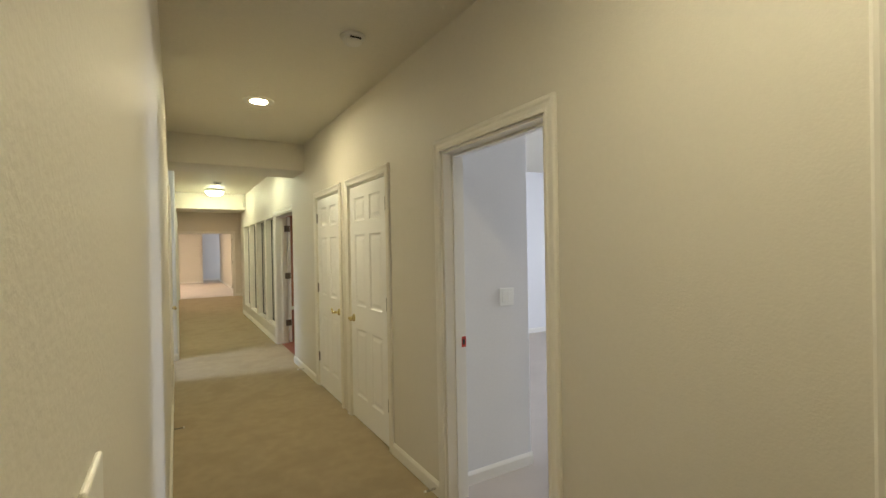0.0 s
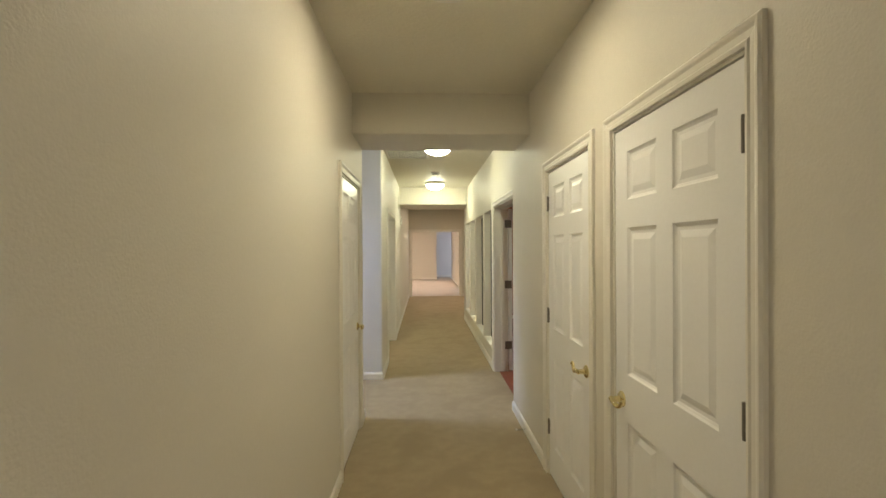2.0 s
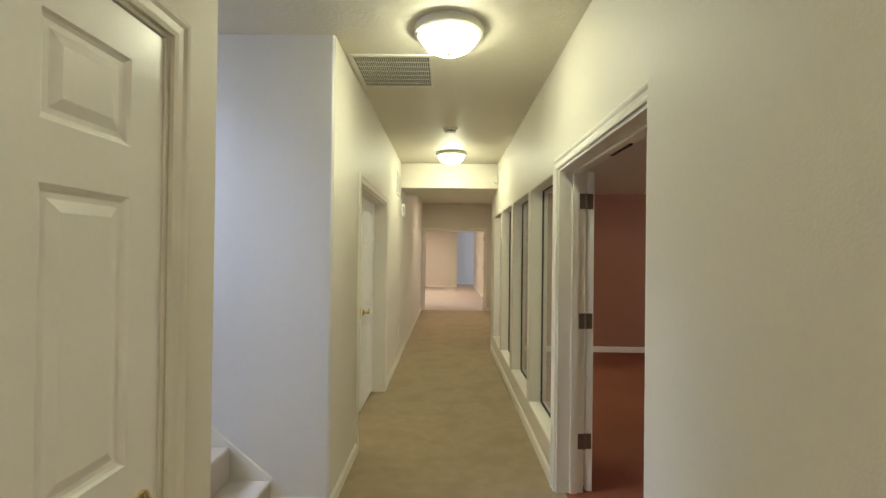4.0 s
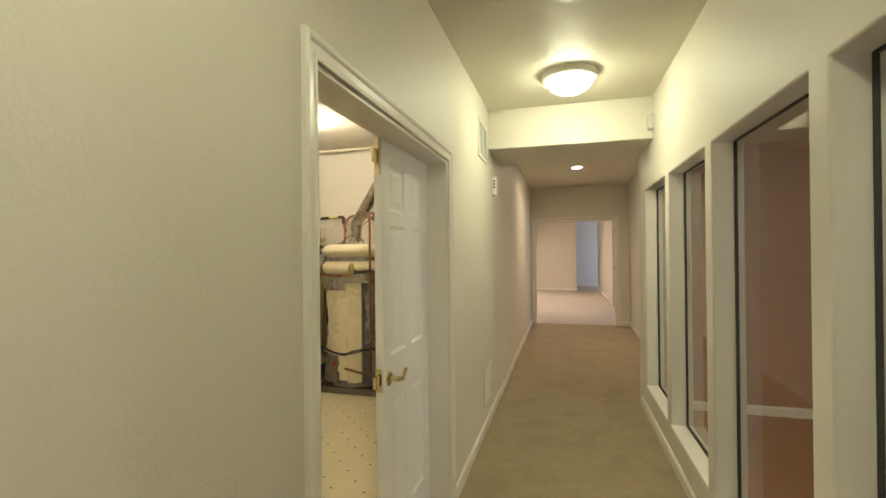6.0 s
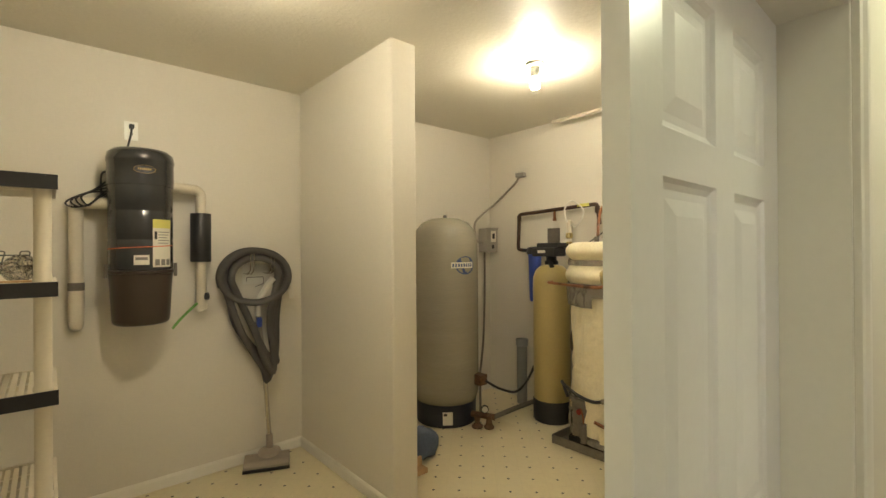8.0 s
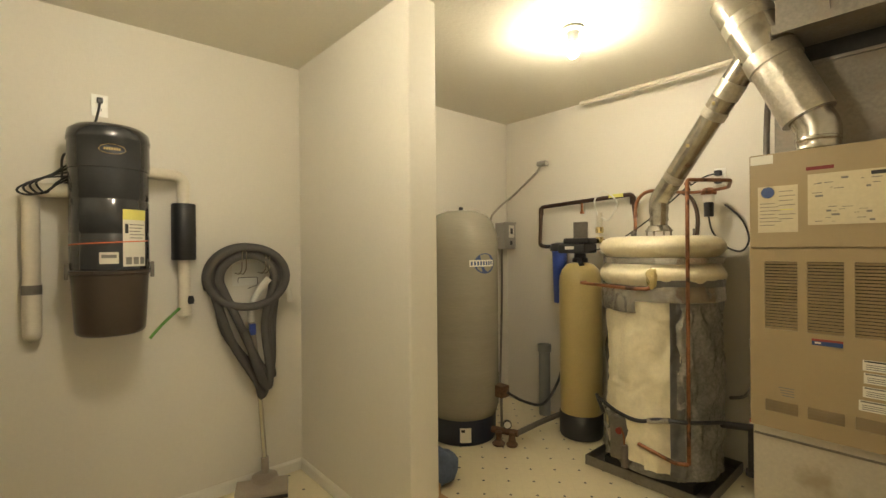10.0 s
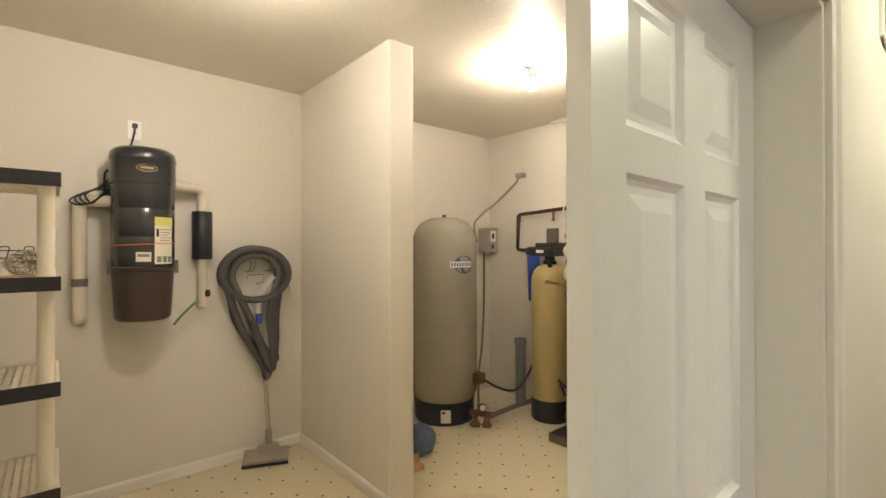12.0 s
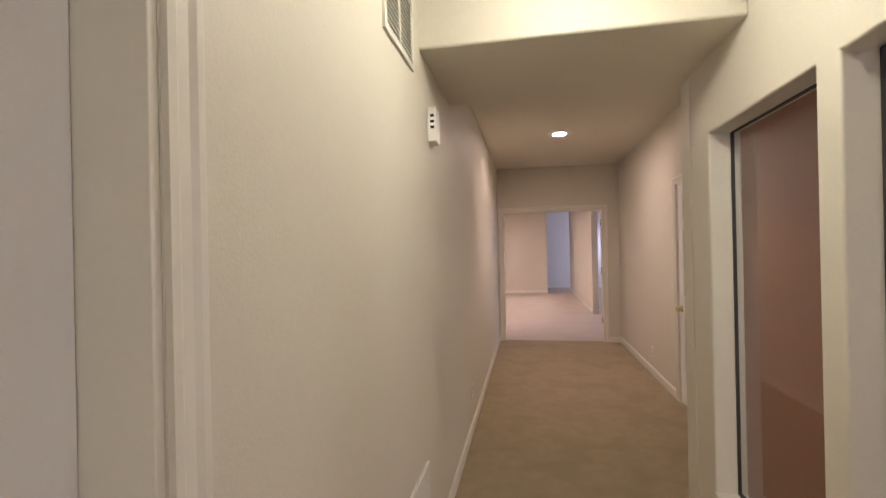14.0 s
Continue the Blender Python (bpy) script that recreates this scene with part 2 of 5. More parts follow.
# ---- structure ----
L1, R1, L2, R2, TOP = 0.285, 1.675, 0.345, 1.700, 2.74
HDR, HDR_FAR = 2.422, 2.392
cans = [(0.96, -0.45), (0.96, 3.11), (1.19, 13.155), (3.58, 9.10), (0.3, 17.6), (0.3, 20.6)]

slab("floor_hall", L1 - 0.2, R2 + 0.6, -3.6, 15.3, -0.08, 0.0, CARPET, "worn beige cut-pile carpet with traffic marks", "floor")
slab("floor_utility", -2.95, L1 - 0.101, 5.4, 11.0, -0.08, -0.004, VINYL, "cream sheet vinyl with small dark diamonds", "floor")
slab("floor_den", R2 + 0.601, 7.1, 5.1, 10.7, -0.08, 0.0, RED_FLOOR, "dark rust-red carpet of an empty room", "floor")
slab("floor_den_threshold", R2 + 0.06, R2 + 0.62, 5.1, 10.64, -0.075, 0.004, RED_FLOOR, "dark rust-red carpet at the doorway", "floor")
slab("floor_bedroom", R1 + 0.07, 7.4, -2.4, 5.0, -0.075, 0.004, PALE_CARPET, "pale grey-beige carpet", "floor")
slab("floor_lounge", -1.5, 6.5, 15.301, 25.2, -0.08, 0.0, PALE_CARPET, "pale beige carpet of an empty room", "floor")

holes = [(x - 0.08, x + 0.08, y - 0.08, y + 0.08) for x, y in cans if x < 3]
slab("ceiling", -3.1, 7.5, -3.7, 25.4, TOP, TOP + 0.16, CEILING, "cream textured ceiling", "ceiling",
     holes=holes + [(-3.1, -1.15, 5.10, 6.28)])

DEN_TOP = 2.42
slab("ceiling_den", R2 + 0.151, 6.999, 5.151, 10.599, DEN_TOP, DEN_TOP + 0.16, CEILING, "low cream textured ceiling of the terracotta room", "ceiling",
     holes=[(cans[3][0] - 0.08, cans[3][0] + 0.08, cans[3][1] - 0.08, cans[3][1] + 0.08)])

# hall, first stretch
wall("wall_hall_west", "x", L1 - 0.14, L1, -3.6, 5.10, holes=[(4.04, 4.855, -0.05, 2.045)], bevel=0.012)
wall("wall_hall_east", "x", R1, R1 + 0.14, -3.6, 5.23, bevel=0.012,
     holes=[(-1.42, -0.60, -0.05, 2.045), (0.49, 1.34, -0.05, 2.05), (2.145, 2.975, -0.05, 2.045), (3.245, 4.035, -0.05, 2.045)])
wall("wall_hall_south", "y", -3.7, -3.6, L1 - 0.2, R1 + 0.2)
wall("beam_near", "y", 4.53, 5.13, L1 - 0.02, R1 + 0.02, HDR, 2.80, bevel=0.014, label="off-white dropped beam across the hall")
# stairwell
wall("wall_stair_north", "y", 6.28, 6.39, -3.1, L2 - 0.003, z1=5.4, material=STAIR_WALL, bevel=0.014, label="white stairwell wall lit by daylight")
wall("wall_stair_south", "y", 4.98, 5.095, -3.1, L1 - 0.141, z1=5.4, material=STAIR_WALL, label="white stairwell wall")
wall("wall_stair_west", "x", -3.1, -3.0, 5.096, 6.279, z1=5.4, material=STAIR_WALL, label="white stairwell wall")
wall("wall_stair_upper", "x", -1.15, -1.03, 5.096, 6.279, z0=2.75, z1=5.4, material=STAIR_WALL, label="white upper stairwell wall")
slab("ceiling_stair", -3.1, L2, 4.95, 6.40, 5.3, 5.4, CEILING, "cream ceiling above the stairs", "ceiling")
# utility wall and windows
wall("wall_hall_west_far", "x", L2 - 0.14, L2, 6.292, 15.3, holes=[(7.085, 8.505, -0.05, 2.012)])
WIN = [(6.65, 7.480), (7.592, 8.507), (8.620, 9.463), (9.576, 10.410)]
wall("wall_hall_east_far", "x", R2, R2 + 0.15, 5.231, 10.66, bevel=0.018,
     holes=[(5.27, 6.545, -0.05, 2.03)] + [(a, b, 0.25, 2.02) for a, b in WIN])
wall("beam_far", "y", 9.99, 10.835, L2 - 0.02, R2 + 0.02, HDR_FAR, 2.80, bevel=0.014, label="off-white dropped beam across the hall")
wall("wall_hall_jog", "y", 10.661, 10.80, R2 + 0.0, 7.1)
wall("wall_hall_east_end", "x", 2.195, 2.335, 10.801, 15.24, holes=[(11.64, 12.54, -0.05, 2.045)])
wall("wall_hall_north", "y", 15.24, 15.38, -1.5, 6.5, holes=[(0.425, 1.955, -0.05, 2.06)])
# den
wall("wall_den_north", "y", 10.60, 10.66, R2 + 0.15, 7.1, material=TERRA, label="terracotta-brown painted wall")
wall("wall_den_east", "x", 7.0, 7.1, 5.151, 10.6, material=TERRA, label="terracotta-brown painted wall")
wall("wall_den_south", "y", 5.01, 5.15, R1 + 0.141, 7.1, material=TERRA, label="terracotta-brown painted wall")
# bedroom behind the open doorway
wall("wall_bedroom_stub", "y", 1.435, 1.54, R1 + 0.141, 2.41, material=WHITE_WALL, bevel=0.012, label="white short wall beside the doorway")
wall("wall_bedroom_west", "x", 2.30, 2.409, 1.541, 4.879, material=WHITE_WALL, label="white bedroom wall")
wall("wall_bedroom_north", "y", 4.88, 5.0, R1 + 0.141, 7.4, material=WHITE_WALL, label="white bedroom wall")
wall("wall_bedroom_east", "x", 7.25, 7.4, -2.4, 4.879, material=WHITE_WALL, label="white bedroom wall")
wall("wall_bedroom_south", "y", -2.5, -2.4, R1 + 0.141, 7.4, material=WHITE_WALL, label="white bedroom wall")
# lounge at the far end
wall("wall_lounge_north", "y", 22.9, 23.02, -1.5, 1.42, label="cream painted wall")
wall("wall_lounge_alcove", "y", 24.9, 25.05, 0.5, 4.5, material=WHITE_WALL, label="white wall of an alcove in daylight")
wall("wall_lounge_east", "x", 2.19, 2.32, 18.28, 23.6, label="cream painted wall")
wall("wall_lounge_west", "x", -1.5, -1.4, 15.38, 22.9, label="cream painted wall")
wall("wall_lounge_far_east", "x", 6.4, 6.5, 15.38, 25.05, material=WHITE_WALL, label="white painted wall")
# utility room
wall("wall_utility_west", "x", -3.04, -2.895, 5.4, 11.1)
wall("wall_utility_north", "y", 10.965, 11.1, -2.895, L2 - 0.14)
wall("wall_utility_partition", "y", 8.79, 8.966, -2.895, -1.645, bevel=0.012)
wall("wall_utility_south", "y", 6.391, 6.435, -2.895, L2 - 0.14)


def moulding(name, runs, parent=None, h=0.085, t=0.014):
    """Baseboards: each run is (axis, at, sign, s0, s1); the board stands on the sign side of the wall face."""
    obs = []
    for axis, at, sign, s0, s1 in runs:
        prof = [(0, 0), (t, 0), (t, h * 0.78), (t * 0.55, h * 0.93), (t * 0.3, h), (0, h)]
        bm = bmesh.new()
        ends = []
        for s in (s0, s1):
            ends.append([bm.verts.new((at + sign * d, s, z) if axis == "x" else (s, at + sign * d, z)) for d, z in prof])
        for k in range(len(prof)):
            bm.faces.new((ends[0][k], ends[0][(k + 1) % 6], ends[1][(k + 1) % 6], ends[1][k]))
        bm.faces.new(ends[0])
        bm.faces.new(ends[1])
        obs.append(tagged(part(name, bm, TRIM), "cream painted wooden baseboard", "baseboard", kind="structure"))
    return obs


moulding("baseboard", [
    ("x", L1, 1, -3.6, 3.97), ("x", L1, 1, 4.925, 5.10), ("y", 5.10, 1, L1 - 0.14, L1),
    ("x", R1, -1, -0.53, 0.422), ("x", R1, -1, 1.408, 2.075), ("x", R1, -1, 4.105, 5.23),
    ("x", L2, 1, 6.28, 7.015), ("x", L2, 1, 8.575, 15.24), ("y", 6.28, -1, 0.02, L2),
    ("x", R2, -1, 6.615, 10.66), ("y", 10.66, 1, R2, R2 + 0.02), ("x", 2.195, -1, 12.612, 15.24), ("y", 15.24, -1, 2.02, 2.195),
    ("y", 1.435, -1, R1 + 0.145, 2.41), ("x", 2.41, 1, 1.44, 4.88), ("y", 4.88, -1, 2.41, 7.25), ("x", 7.25, -1, -2.4, 4.88),
    ("y", 10.60, -1, R2 + 0.16, 7.0), ("y", 22.9, -1, -1.4, 1.42), ("x", 2.19, -1, 18.28, 23.6), ("y", 24.9, -1, 0.5, 4.5),
    ("x", 1.42, 1, 22.9, 23.02),
])
moulding("baseboard", [("x", -2.895, 1, 6.435, 8.79), ("y", 8.79, -1, -2.895, -1.645)], h=0.075, t=0.012)


# ---- doors ----
def casing(parent, at, sign, y0, y1, ztop, axis="x", w=0.068, name="casing"):
    """Moulded trim up one side, over the head and down the other side of an opening."""
    prof = [(0.004, 0.0), (0.004, 0.011), (0.016, 0.014), (0.022, 0.010), (0.040, 0.012), (0.050, 0.018), (w - 0.008, 0.020),
            (w, 0.014), (w, 0.0)]
    bm = bmesh.new()
    cols = []
    for k in range(4):
        ring = []
        for d, h in prof:
            s = (y0 - d) if k < 2 else (y1 + d)
            z = ztop + d if k in (1, 2) else 0.0
            ring.append(bm.verts.new((at + sign * h, s, z) if axis == "x" else (s, at + sign * h, z)))
        cols.append(ring)
    n = len(prof)
    for a, b in zip(cols, cols[1:]):
        for k in range(n):
            bm.faces.new((a[k], a[(k + 1) % n], b[(k + 1) % n], b[k]))
    bm.faces.new(cols[0])
    bm.faces.new(cols[-1])
    return part(name, bm, TRIM, parent)


def jamb(parent, x0, x1, y0, y1, ztop, t=0.016, axis="x"):
    bm = bmesh.new()
    for b in ((x0, y0, 0, x1, y0 + t, ztop), (x0, y1 - t, 0, x1, y1, ztop), (x0, y0 + t, ztop - t, x1, y1 - t, ztop)):
        if axis == "x":
            box(bm, *b)
        else:
            box(bm, b[1], b[0], b[2], b[4], b[3], b[5])
    return part("jamb", bm, TRIM, parent, bevel=0.002)


def panel_side(bm, w, h, xs, zs, x, sgn):
    """One moulded six-panel face in the plane x, facing sgn, from (0, 0) to (w, h) in y, z."""
    pan = {(1, 1), (3, 1), (1, 3), (3, 3), (1, 5), (3, 5)}
    cache = {}

    def v(y, z, d):
        key = (round(y, 5), round(z, 5), round(d, 5))
        if key not in cache:
            cache[key] = bm.verts.new((x - sgn * d, y, z))
        return cache[key]

    for i in range(len(xs) - 1):
        for j in range(len(zs) - 1):
            a, b, c, e = xs[i], xs[i + 1], zs[j], zs[j + 1]
            if (i, j) not in pan:
                bm.faces.new([v(a, c, 0), v(b, c, 0), v(b, e, 0), v(a, e, 0)])
                continue
            levels = [(0, 0), (0.006, 0.006), (0.014, 0.010), (0.026, 0.010), (0.050, 0.003)]
            for (p, d), (q, f) in zip(levels, levels[1:]):
                o = [(a + p, c + p), (b - p, c + p), (b - p, e - p), (a + p, e - p)]
                n = [(a + q, c + q), (b - q, c + q), (b - q, e - q), (a + q, e - q)]
                for k in range(4):
                    m = (k + 1) % 4
                    bm.faces.new([v(*o[k], d), v(*o[m], d), v(*n[m], f), v(*n[k], f)])
            p, d = levels[-1]
            bm.faces.new([v(a + p, c + p, d), v(b - p, c + p, d), v(b - p, e - p, d), v(a + p, e - p, d)])


def leaf_mesh(w, h=2.015, t=0.036, xs=None, mid=1.60, rail=1.715):
    """A moulded six-panel leaf: hinge line at y = 0, front face at x = 0 facing +x, back at -t."""
    stile, mull = 0.112 * min(1, w / 0.76), 0.105 * min(1, w / 0.76)
    pw = (w - 2 * stile - mull) / 2
    xs = xs or [0, stile, stile + pw, stile + pw + mull, w - stile, w]
    zs = [0, 0.21, 0.79, 0.99, mid, rail, h - 0.10, h]
    bm = bmesh.new()
    panel_side(bm, w, h, xs, zs, 0.0, 1)
    panel_side(bm, w, h, xs, zs, -t, -1)
    for k in range(len(xs) - 1):
        for z in (0, h):
            bm.faces.new([bm.verts.new(p) for p in ((0, xs[k], z), (0, xs[k + 1], z), (-t, xs[k + 1], z), (-t, xs[k], z))])
    for k in range(len(zs) - 1):
        for y in (0, w):
            bm.faces.new([bm.verts.new(p) for p in ((0, y, zs[k]), (0, y, zs[k + 1]), (-t, y, zs[k + 1]), (-t, y, zs[k]))])
    bmesh.ops.remove_doubles(bm, verts=bm.verts, dist=1e-5)
    return bm


def lever(parent, y, z, x, sgn, toward, material=None):
    """A lever handle on a round rose: on the face x facing sgn, the lever pointing along toward (+1 or -1 in y)."""
    material = material or BRASS
    bm = bmesh.new()
    turn = pose(x, y, z, 0, 90 * sgn, 0)
    lathe(bm, [(0, 0), (0.033, 0), (0.033, 0.004), (0.027, 0.010), (0.014, 0.014), (0.011, 0.04), (0.013, 0.046), (0.0, 0.054)], 20, m=turn)
    a = x + sgn * 0.044
    pts = smooth_path([(a, y - toward * 0.006, z), (a + sgn * 0.006, y + toward * 0.022, z), (a + sgn * 0.004, y + toward * 0.048, z - 0.010), (a, y + toward * 0.072, z - 0.005),
                       (a - sgn * 0.002, y + toward * 0.090, z + 0.016), (a - sgn * 0.002, y + toward * 0.103, z + 0.023), (a, y + toward * 0.112, z + 0.013)], 5)
    n = len(pts)
    tube(bm, pts, 0.008, 10, [0.0125 - 0.0065 * k / n for k in range(n)])
    return part("handle", bm, material, parent, "polished brass lever handle" if material is BRASS else "dark lever handle", smooth=True)


def hinge(parent, y, z, x, sgn, side):
    """A butt hinge: the knuckle stands proud of the face x."""
    bm = boxes((x - 0.001, min(y, y + side * 0.016), z - 0.045, x + sgn * 0.003, max(y, y + side * 0.016), z + 0.045),
               (x - 0.001, min(y, y - side * 0.014), z - 0.045, x + sgn * 0.0025, max(y, y - side * 0.014), z + 0.045))
    tube(bm, [(x + sgn * 0.006, y, z - 0.05), (x + sgn * 0.006, y, z + 0.05)], 0.0065, 8)
    return part("hinge", bm, STEEL, parent, "dull steel butt hinge")


def closed_door(name, at, sign, y0, y1, hinge_at, label):
    """A closed six-panel door, flush with the wall face at, facing sign; hinge_at is y0 or y1."""
    d = thing(name, pose(0, 0, 0), label, "door", kind="structure")
    casing(d, at, sign, y0, y1, 2.04)
    jamb(d, at - sign * 0.139, at - sign * 0.001, y0, y1, 2.044, 0.012)
    w = y1 - y0 - 0.03
    leaf = part("leaf", leaf_mesh(w), DOOR, d, "white moulded six-panel leaf")
    leaf.matrix_basis = Matrix.Translation((at - sign * 0.006, y0 + 0.015 if sign > 0 else y1 - 0.015, 0.012)) @ pose(0, 0, 0, 0, 0, 0 if sign > 0 else 180)
    far = (y1 if hinge_at == y0 else y0)
    inward = 1 if far > hinge_at else -1
    face, dirl = at - sign * 0.006, -inward
    under(lever(d, far - inward * 0.075, 0.885, face, sign, dirl), leaf)
    for z in (0.325, 1.075, 1.825):
        under(hinge(d, hinge_at + inward * 0.014, z, face, sign, inward), leaf)
    return d


closed_door("door_1", R1, -1, 2.145, 2.975, 2.145, "white six-panel closet door, closed, with brass lever")
closed_door("door_2", R1, -1, 3.245, 4.035, 4.035, "white six-panel closet door, closed, beside its twin")
closed_door("door_3", L1, 1, 4.04, 4.855, 4.04, "white six-panel door, closed, beside the stairs")
closed_door("door_4", R1, -1, -1.42, -0.60, -0.60, "white six-panel door, closed")
closed_door("door_5", 2.195, -1, 11.64, 12.54, 11.64, "white six-panel door, closed, in the far stretch")

d = thing("door_6", pose(0, 0, 0), "open bedroom doorway with cream moulded casing", "doorway", kind="structure")
casing(d, R1, -1, 0.49, 1.34, 2.045)
casing(d, R1 + 0.14, 1, 0.49, 1.34, 2.045)
jamb(d, R1 + 0.001, R1 + 0.139, 0.49, 1.34, 2.048)
part("stop", boxes((R1 + 0.06, 1.312, 0, R1 + 0.10, 1.324, 2.03), (R1 + 0.06, 0.506, 0, R1 + 0.10, 0.518, 2.03),
                   (R1 + 0.06, 0.518, 2.018, R1 + 0.10, 1.312, 2.03)), TRIM, d)
RED = mat("red_tape", (0.55, 0.05, 0.03), 0.5)
part("strike_plate", boxes((R1 + 0.104, 1.3205, 0.90, R1 + 0.136, 1.3245, 0.962)), RED, d, "red strike plate")
part("latch_hole", boxes((R1 + 0.113, 1.319, 0.915, R1 + 0.128, 1.3215, 0.947)), DARK, d)

# utility double door: the far leaf closed, the near half open
d = thing("door_7", pose(0, 0, 0), "white double door of the utility room, one leaf standing closed", "door", kind="structure")
casing(d, L2, 1, 7.085, 8.505, 2.008)
jamb(d, L2 - 0.139, L2 - 0.001, 7.085, 8.505, 2.010)
leaf = part("leaf", leaf_mesh(0.667, 1.962, xs=[0, 0.088, 0.288, 0.376, 0.562, 0.667], mid=1.580, rail=1.645), DOOR, d, "white moulded six-panel leaf")
leaf.matrix_basis = pose(0.226, 7.820, 0.030)
under(lever(d, 7.820 + 0.06, 0.925, 0.226, 1, 1), leaf)
plate = part("edge_plate", boxes((0.190, 7.8165, 0.88, 0.218, 7.8195, 0.98), (0.196, 7.807, 0.905, 0.212, 7.773, 0.955)), BRASS, d, "brass latch plate on the leaf's edge")
bolt = part("flush_bolt", boxes((0.194, 7.8165, 1.83, 0.214, 7.8195, 1.988), (0.199, 7.814, 1.88, 0.209, 7.773, 1.94)), BRASS, d, "brass flush bolt on the leaf's edge")

under(plate, leaf)
under(bolt, leaf)

# den double doorway, its far leaf folded back along the wall inside
d = thing("door_8", pose(0, 0, 0), "wide doorway of the terracotta room with cream casing", "doorway", kind="structure")
casing(d, R2, -1, 5.27, 6.545, 2.025)
jamb(d, R2 + 0.001, R2 + 0.17, 5.27, 6.545, 2.028)
part("stop", boxes((R2 + 0.085, 6.517, 0, R2 + 0.125, 6.529, 2.01), (R2 + 0.085, 5.286, 0, R2 + 0.125, 5.298, 2.01),
                   (R2 + 0.085, 5.298, 1.998, R2 + 0.125, 6.517, 2.010)), TRIM, d)
for y in (5.80, 5.93):
    part("ball_catch", boxes((R2 + 0.135, y, 2.004, R2 + 0.160, y + 0.11, 2.0115)), DARK, d, "dark catch plate in the head")
leaf = part("leaf", boxes((-0.042, 0, 0, 0, 0.60, 2.0)), DOOR, d, "white leaf swung right back", bevel=0.002)
leaf.matrix_basis = pose(R2 + 0.225, 6.535, 0.012, 0, 0, -9)
for z in (0.325, 1.075, 1.825):
    part("hinge", boxes((R2 + 0.132, 6.5275, z - 0.048, R2 + 0.17, 6.5295, z + 0.048), (R2 + 0.178, 6.5325, z - 0.048, R2 + 0.218, 6.5345, z + 0.048)), STEEL, d, "dull steel butt hinge")
    part("hinge_pin", tube(bmesh.new(), [(R2 + 0.174, 6.527, z - 0.05), (R2 + 0.174, 6.527, z + 0.05)], 0.007, 8), STEEL, d)
DARK_STEEL = mat("dark_bronze", (0.06, 0.06, 0.065), 0.35, 0.8)
under(lever(d, 7.07, 0.93, R2 + 0.265, -1, -1, DARK_STEEL), leaf)

# far double doorway
d = thing("door_9", pose(0, 0, 0), "wide open doorway at the end of the hall", "doorway", kind="structure")
casing(d, 15.24, -1, 0.425, 1.955, 2.055, axis="y")
jamb(d, 15.241, 15.379, 0.425, 1.955, 2.058, axis="y")
for x, s in ((0.441, 1), (1.939, -1)):
    for z in (0.325, 1.10, 1.85):
        part("hinge", boxes((min(x, x + s * 0.004), 15.30, z - 0.048, max(x, x + s * 0.004), 15.345, z + 0.048)), STEEL, d, "dull steel butt hinge")

# ---- hall windows ----
GASKET = mat("black_gasket", (0.045, 0.042, 0.038), 0.6, vary=0.1)
for k, (a, b) in enumerate(WIN):
    w = thing("window_%d" % (k + 1), pose(0, 0, 0), "tall fixed interior window in a rounded drywall opening", "window", kind="structure")
    f0, f1, g = R2 + 0.098, R2 + 0.118, 0.006
    bm = boxes((f0, a, 0.25, f1, a + g, 2.02), (f0, b - g, 0.25, f1, b, 2.02), (f0, a + g, 0.25, f1, b - g, 0.25 + g + 0.008),
               (f0, a + g, 2.02 - g, f1, b - g, 2.02))
    part("window_frame", bm, GASKET, w, "thin black gasket", bevel=0.001)
    pane = part("pane", boxes((R2 + 0.105, a + 0.004, 0.262, R2 + 0.111, b - 0.004, 2.016)), GLASS, w, "clear reflecting glass")
    pane.visible_shadow = False
    part("window_sill", boxes((R2 - 0.004, a + 0.002, 0.232, R2 + 0.097, b - 0.002, 0.256)), TRIM, w, bevel=0.004)

# ---- hall lamps and fixtures ----
def can_light(x, y, lens, label, top=TOP):
    t = thing("recessed_light", pose(x, y, top), label, "ceiling light", "recessed ceiling lights")
    part("trim_ring", lathe(bmesh.new(), [(0.070, -0.006), (0.100, -0.009), (0.122, -0.004), (0.122, 0.0), (0.116, 0.0), (0.07, 0.0), (0.070, -0.006)], 32), PLASTIC, t, smooth=True)
    part("baffle", lathe(bmesh.new(), [(0.0705, -0.005), (0.066, 0.06), (0.064, 0.06), (0.0685, -0.004), (0.0705, -0.005)], 32), PLASTIC, t, smooth=True)
    part("lens", lathe(bmesh.new(), [(0.0, -0.008), (0.03, -0.005), (0.05, 0.004), (0.0630, 0.018), (0.0630, 0.05), (0, 0.05)], 24), lens, t, "glowing lamp")
    return t


can_light(*cans[0], LAMP_CAN_DIM, "white recessed ceiling light, switched on")
can_light(*cans[1], LAMP_CAN, "white recessed ceiling light, switched on")
can_light(*cans[2], LAMP_FAR, "white recessed ceiling light, switched on")
LAMP_LOUNGE_FILL = mat("lounge_fill_lens", (1.0, 0.80, 0.62), 0.4, emit=1500.0, vary=0)
LAMP_DEN = mat("den_can_lens", (1.0, 0.74, 0.52), 0.4, emit=110.0, vary=0)
# out-of-view fill lamps, added only to brighten the lounge
for c in cans[4:]:
    can_light(*c, LAMP_LOUNGE_FILL, "unseen recessed ceiling light added to brighten the far room")
can_light(*cans[3], LAMP_DEN, "white recessed ceiling light, switched on, in the terracotta room", DEN_TOP)


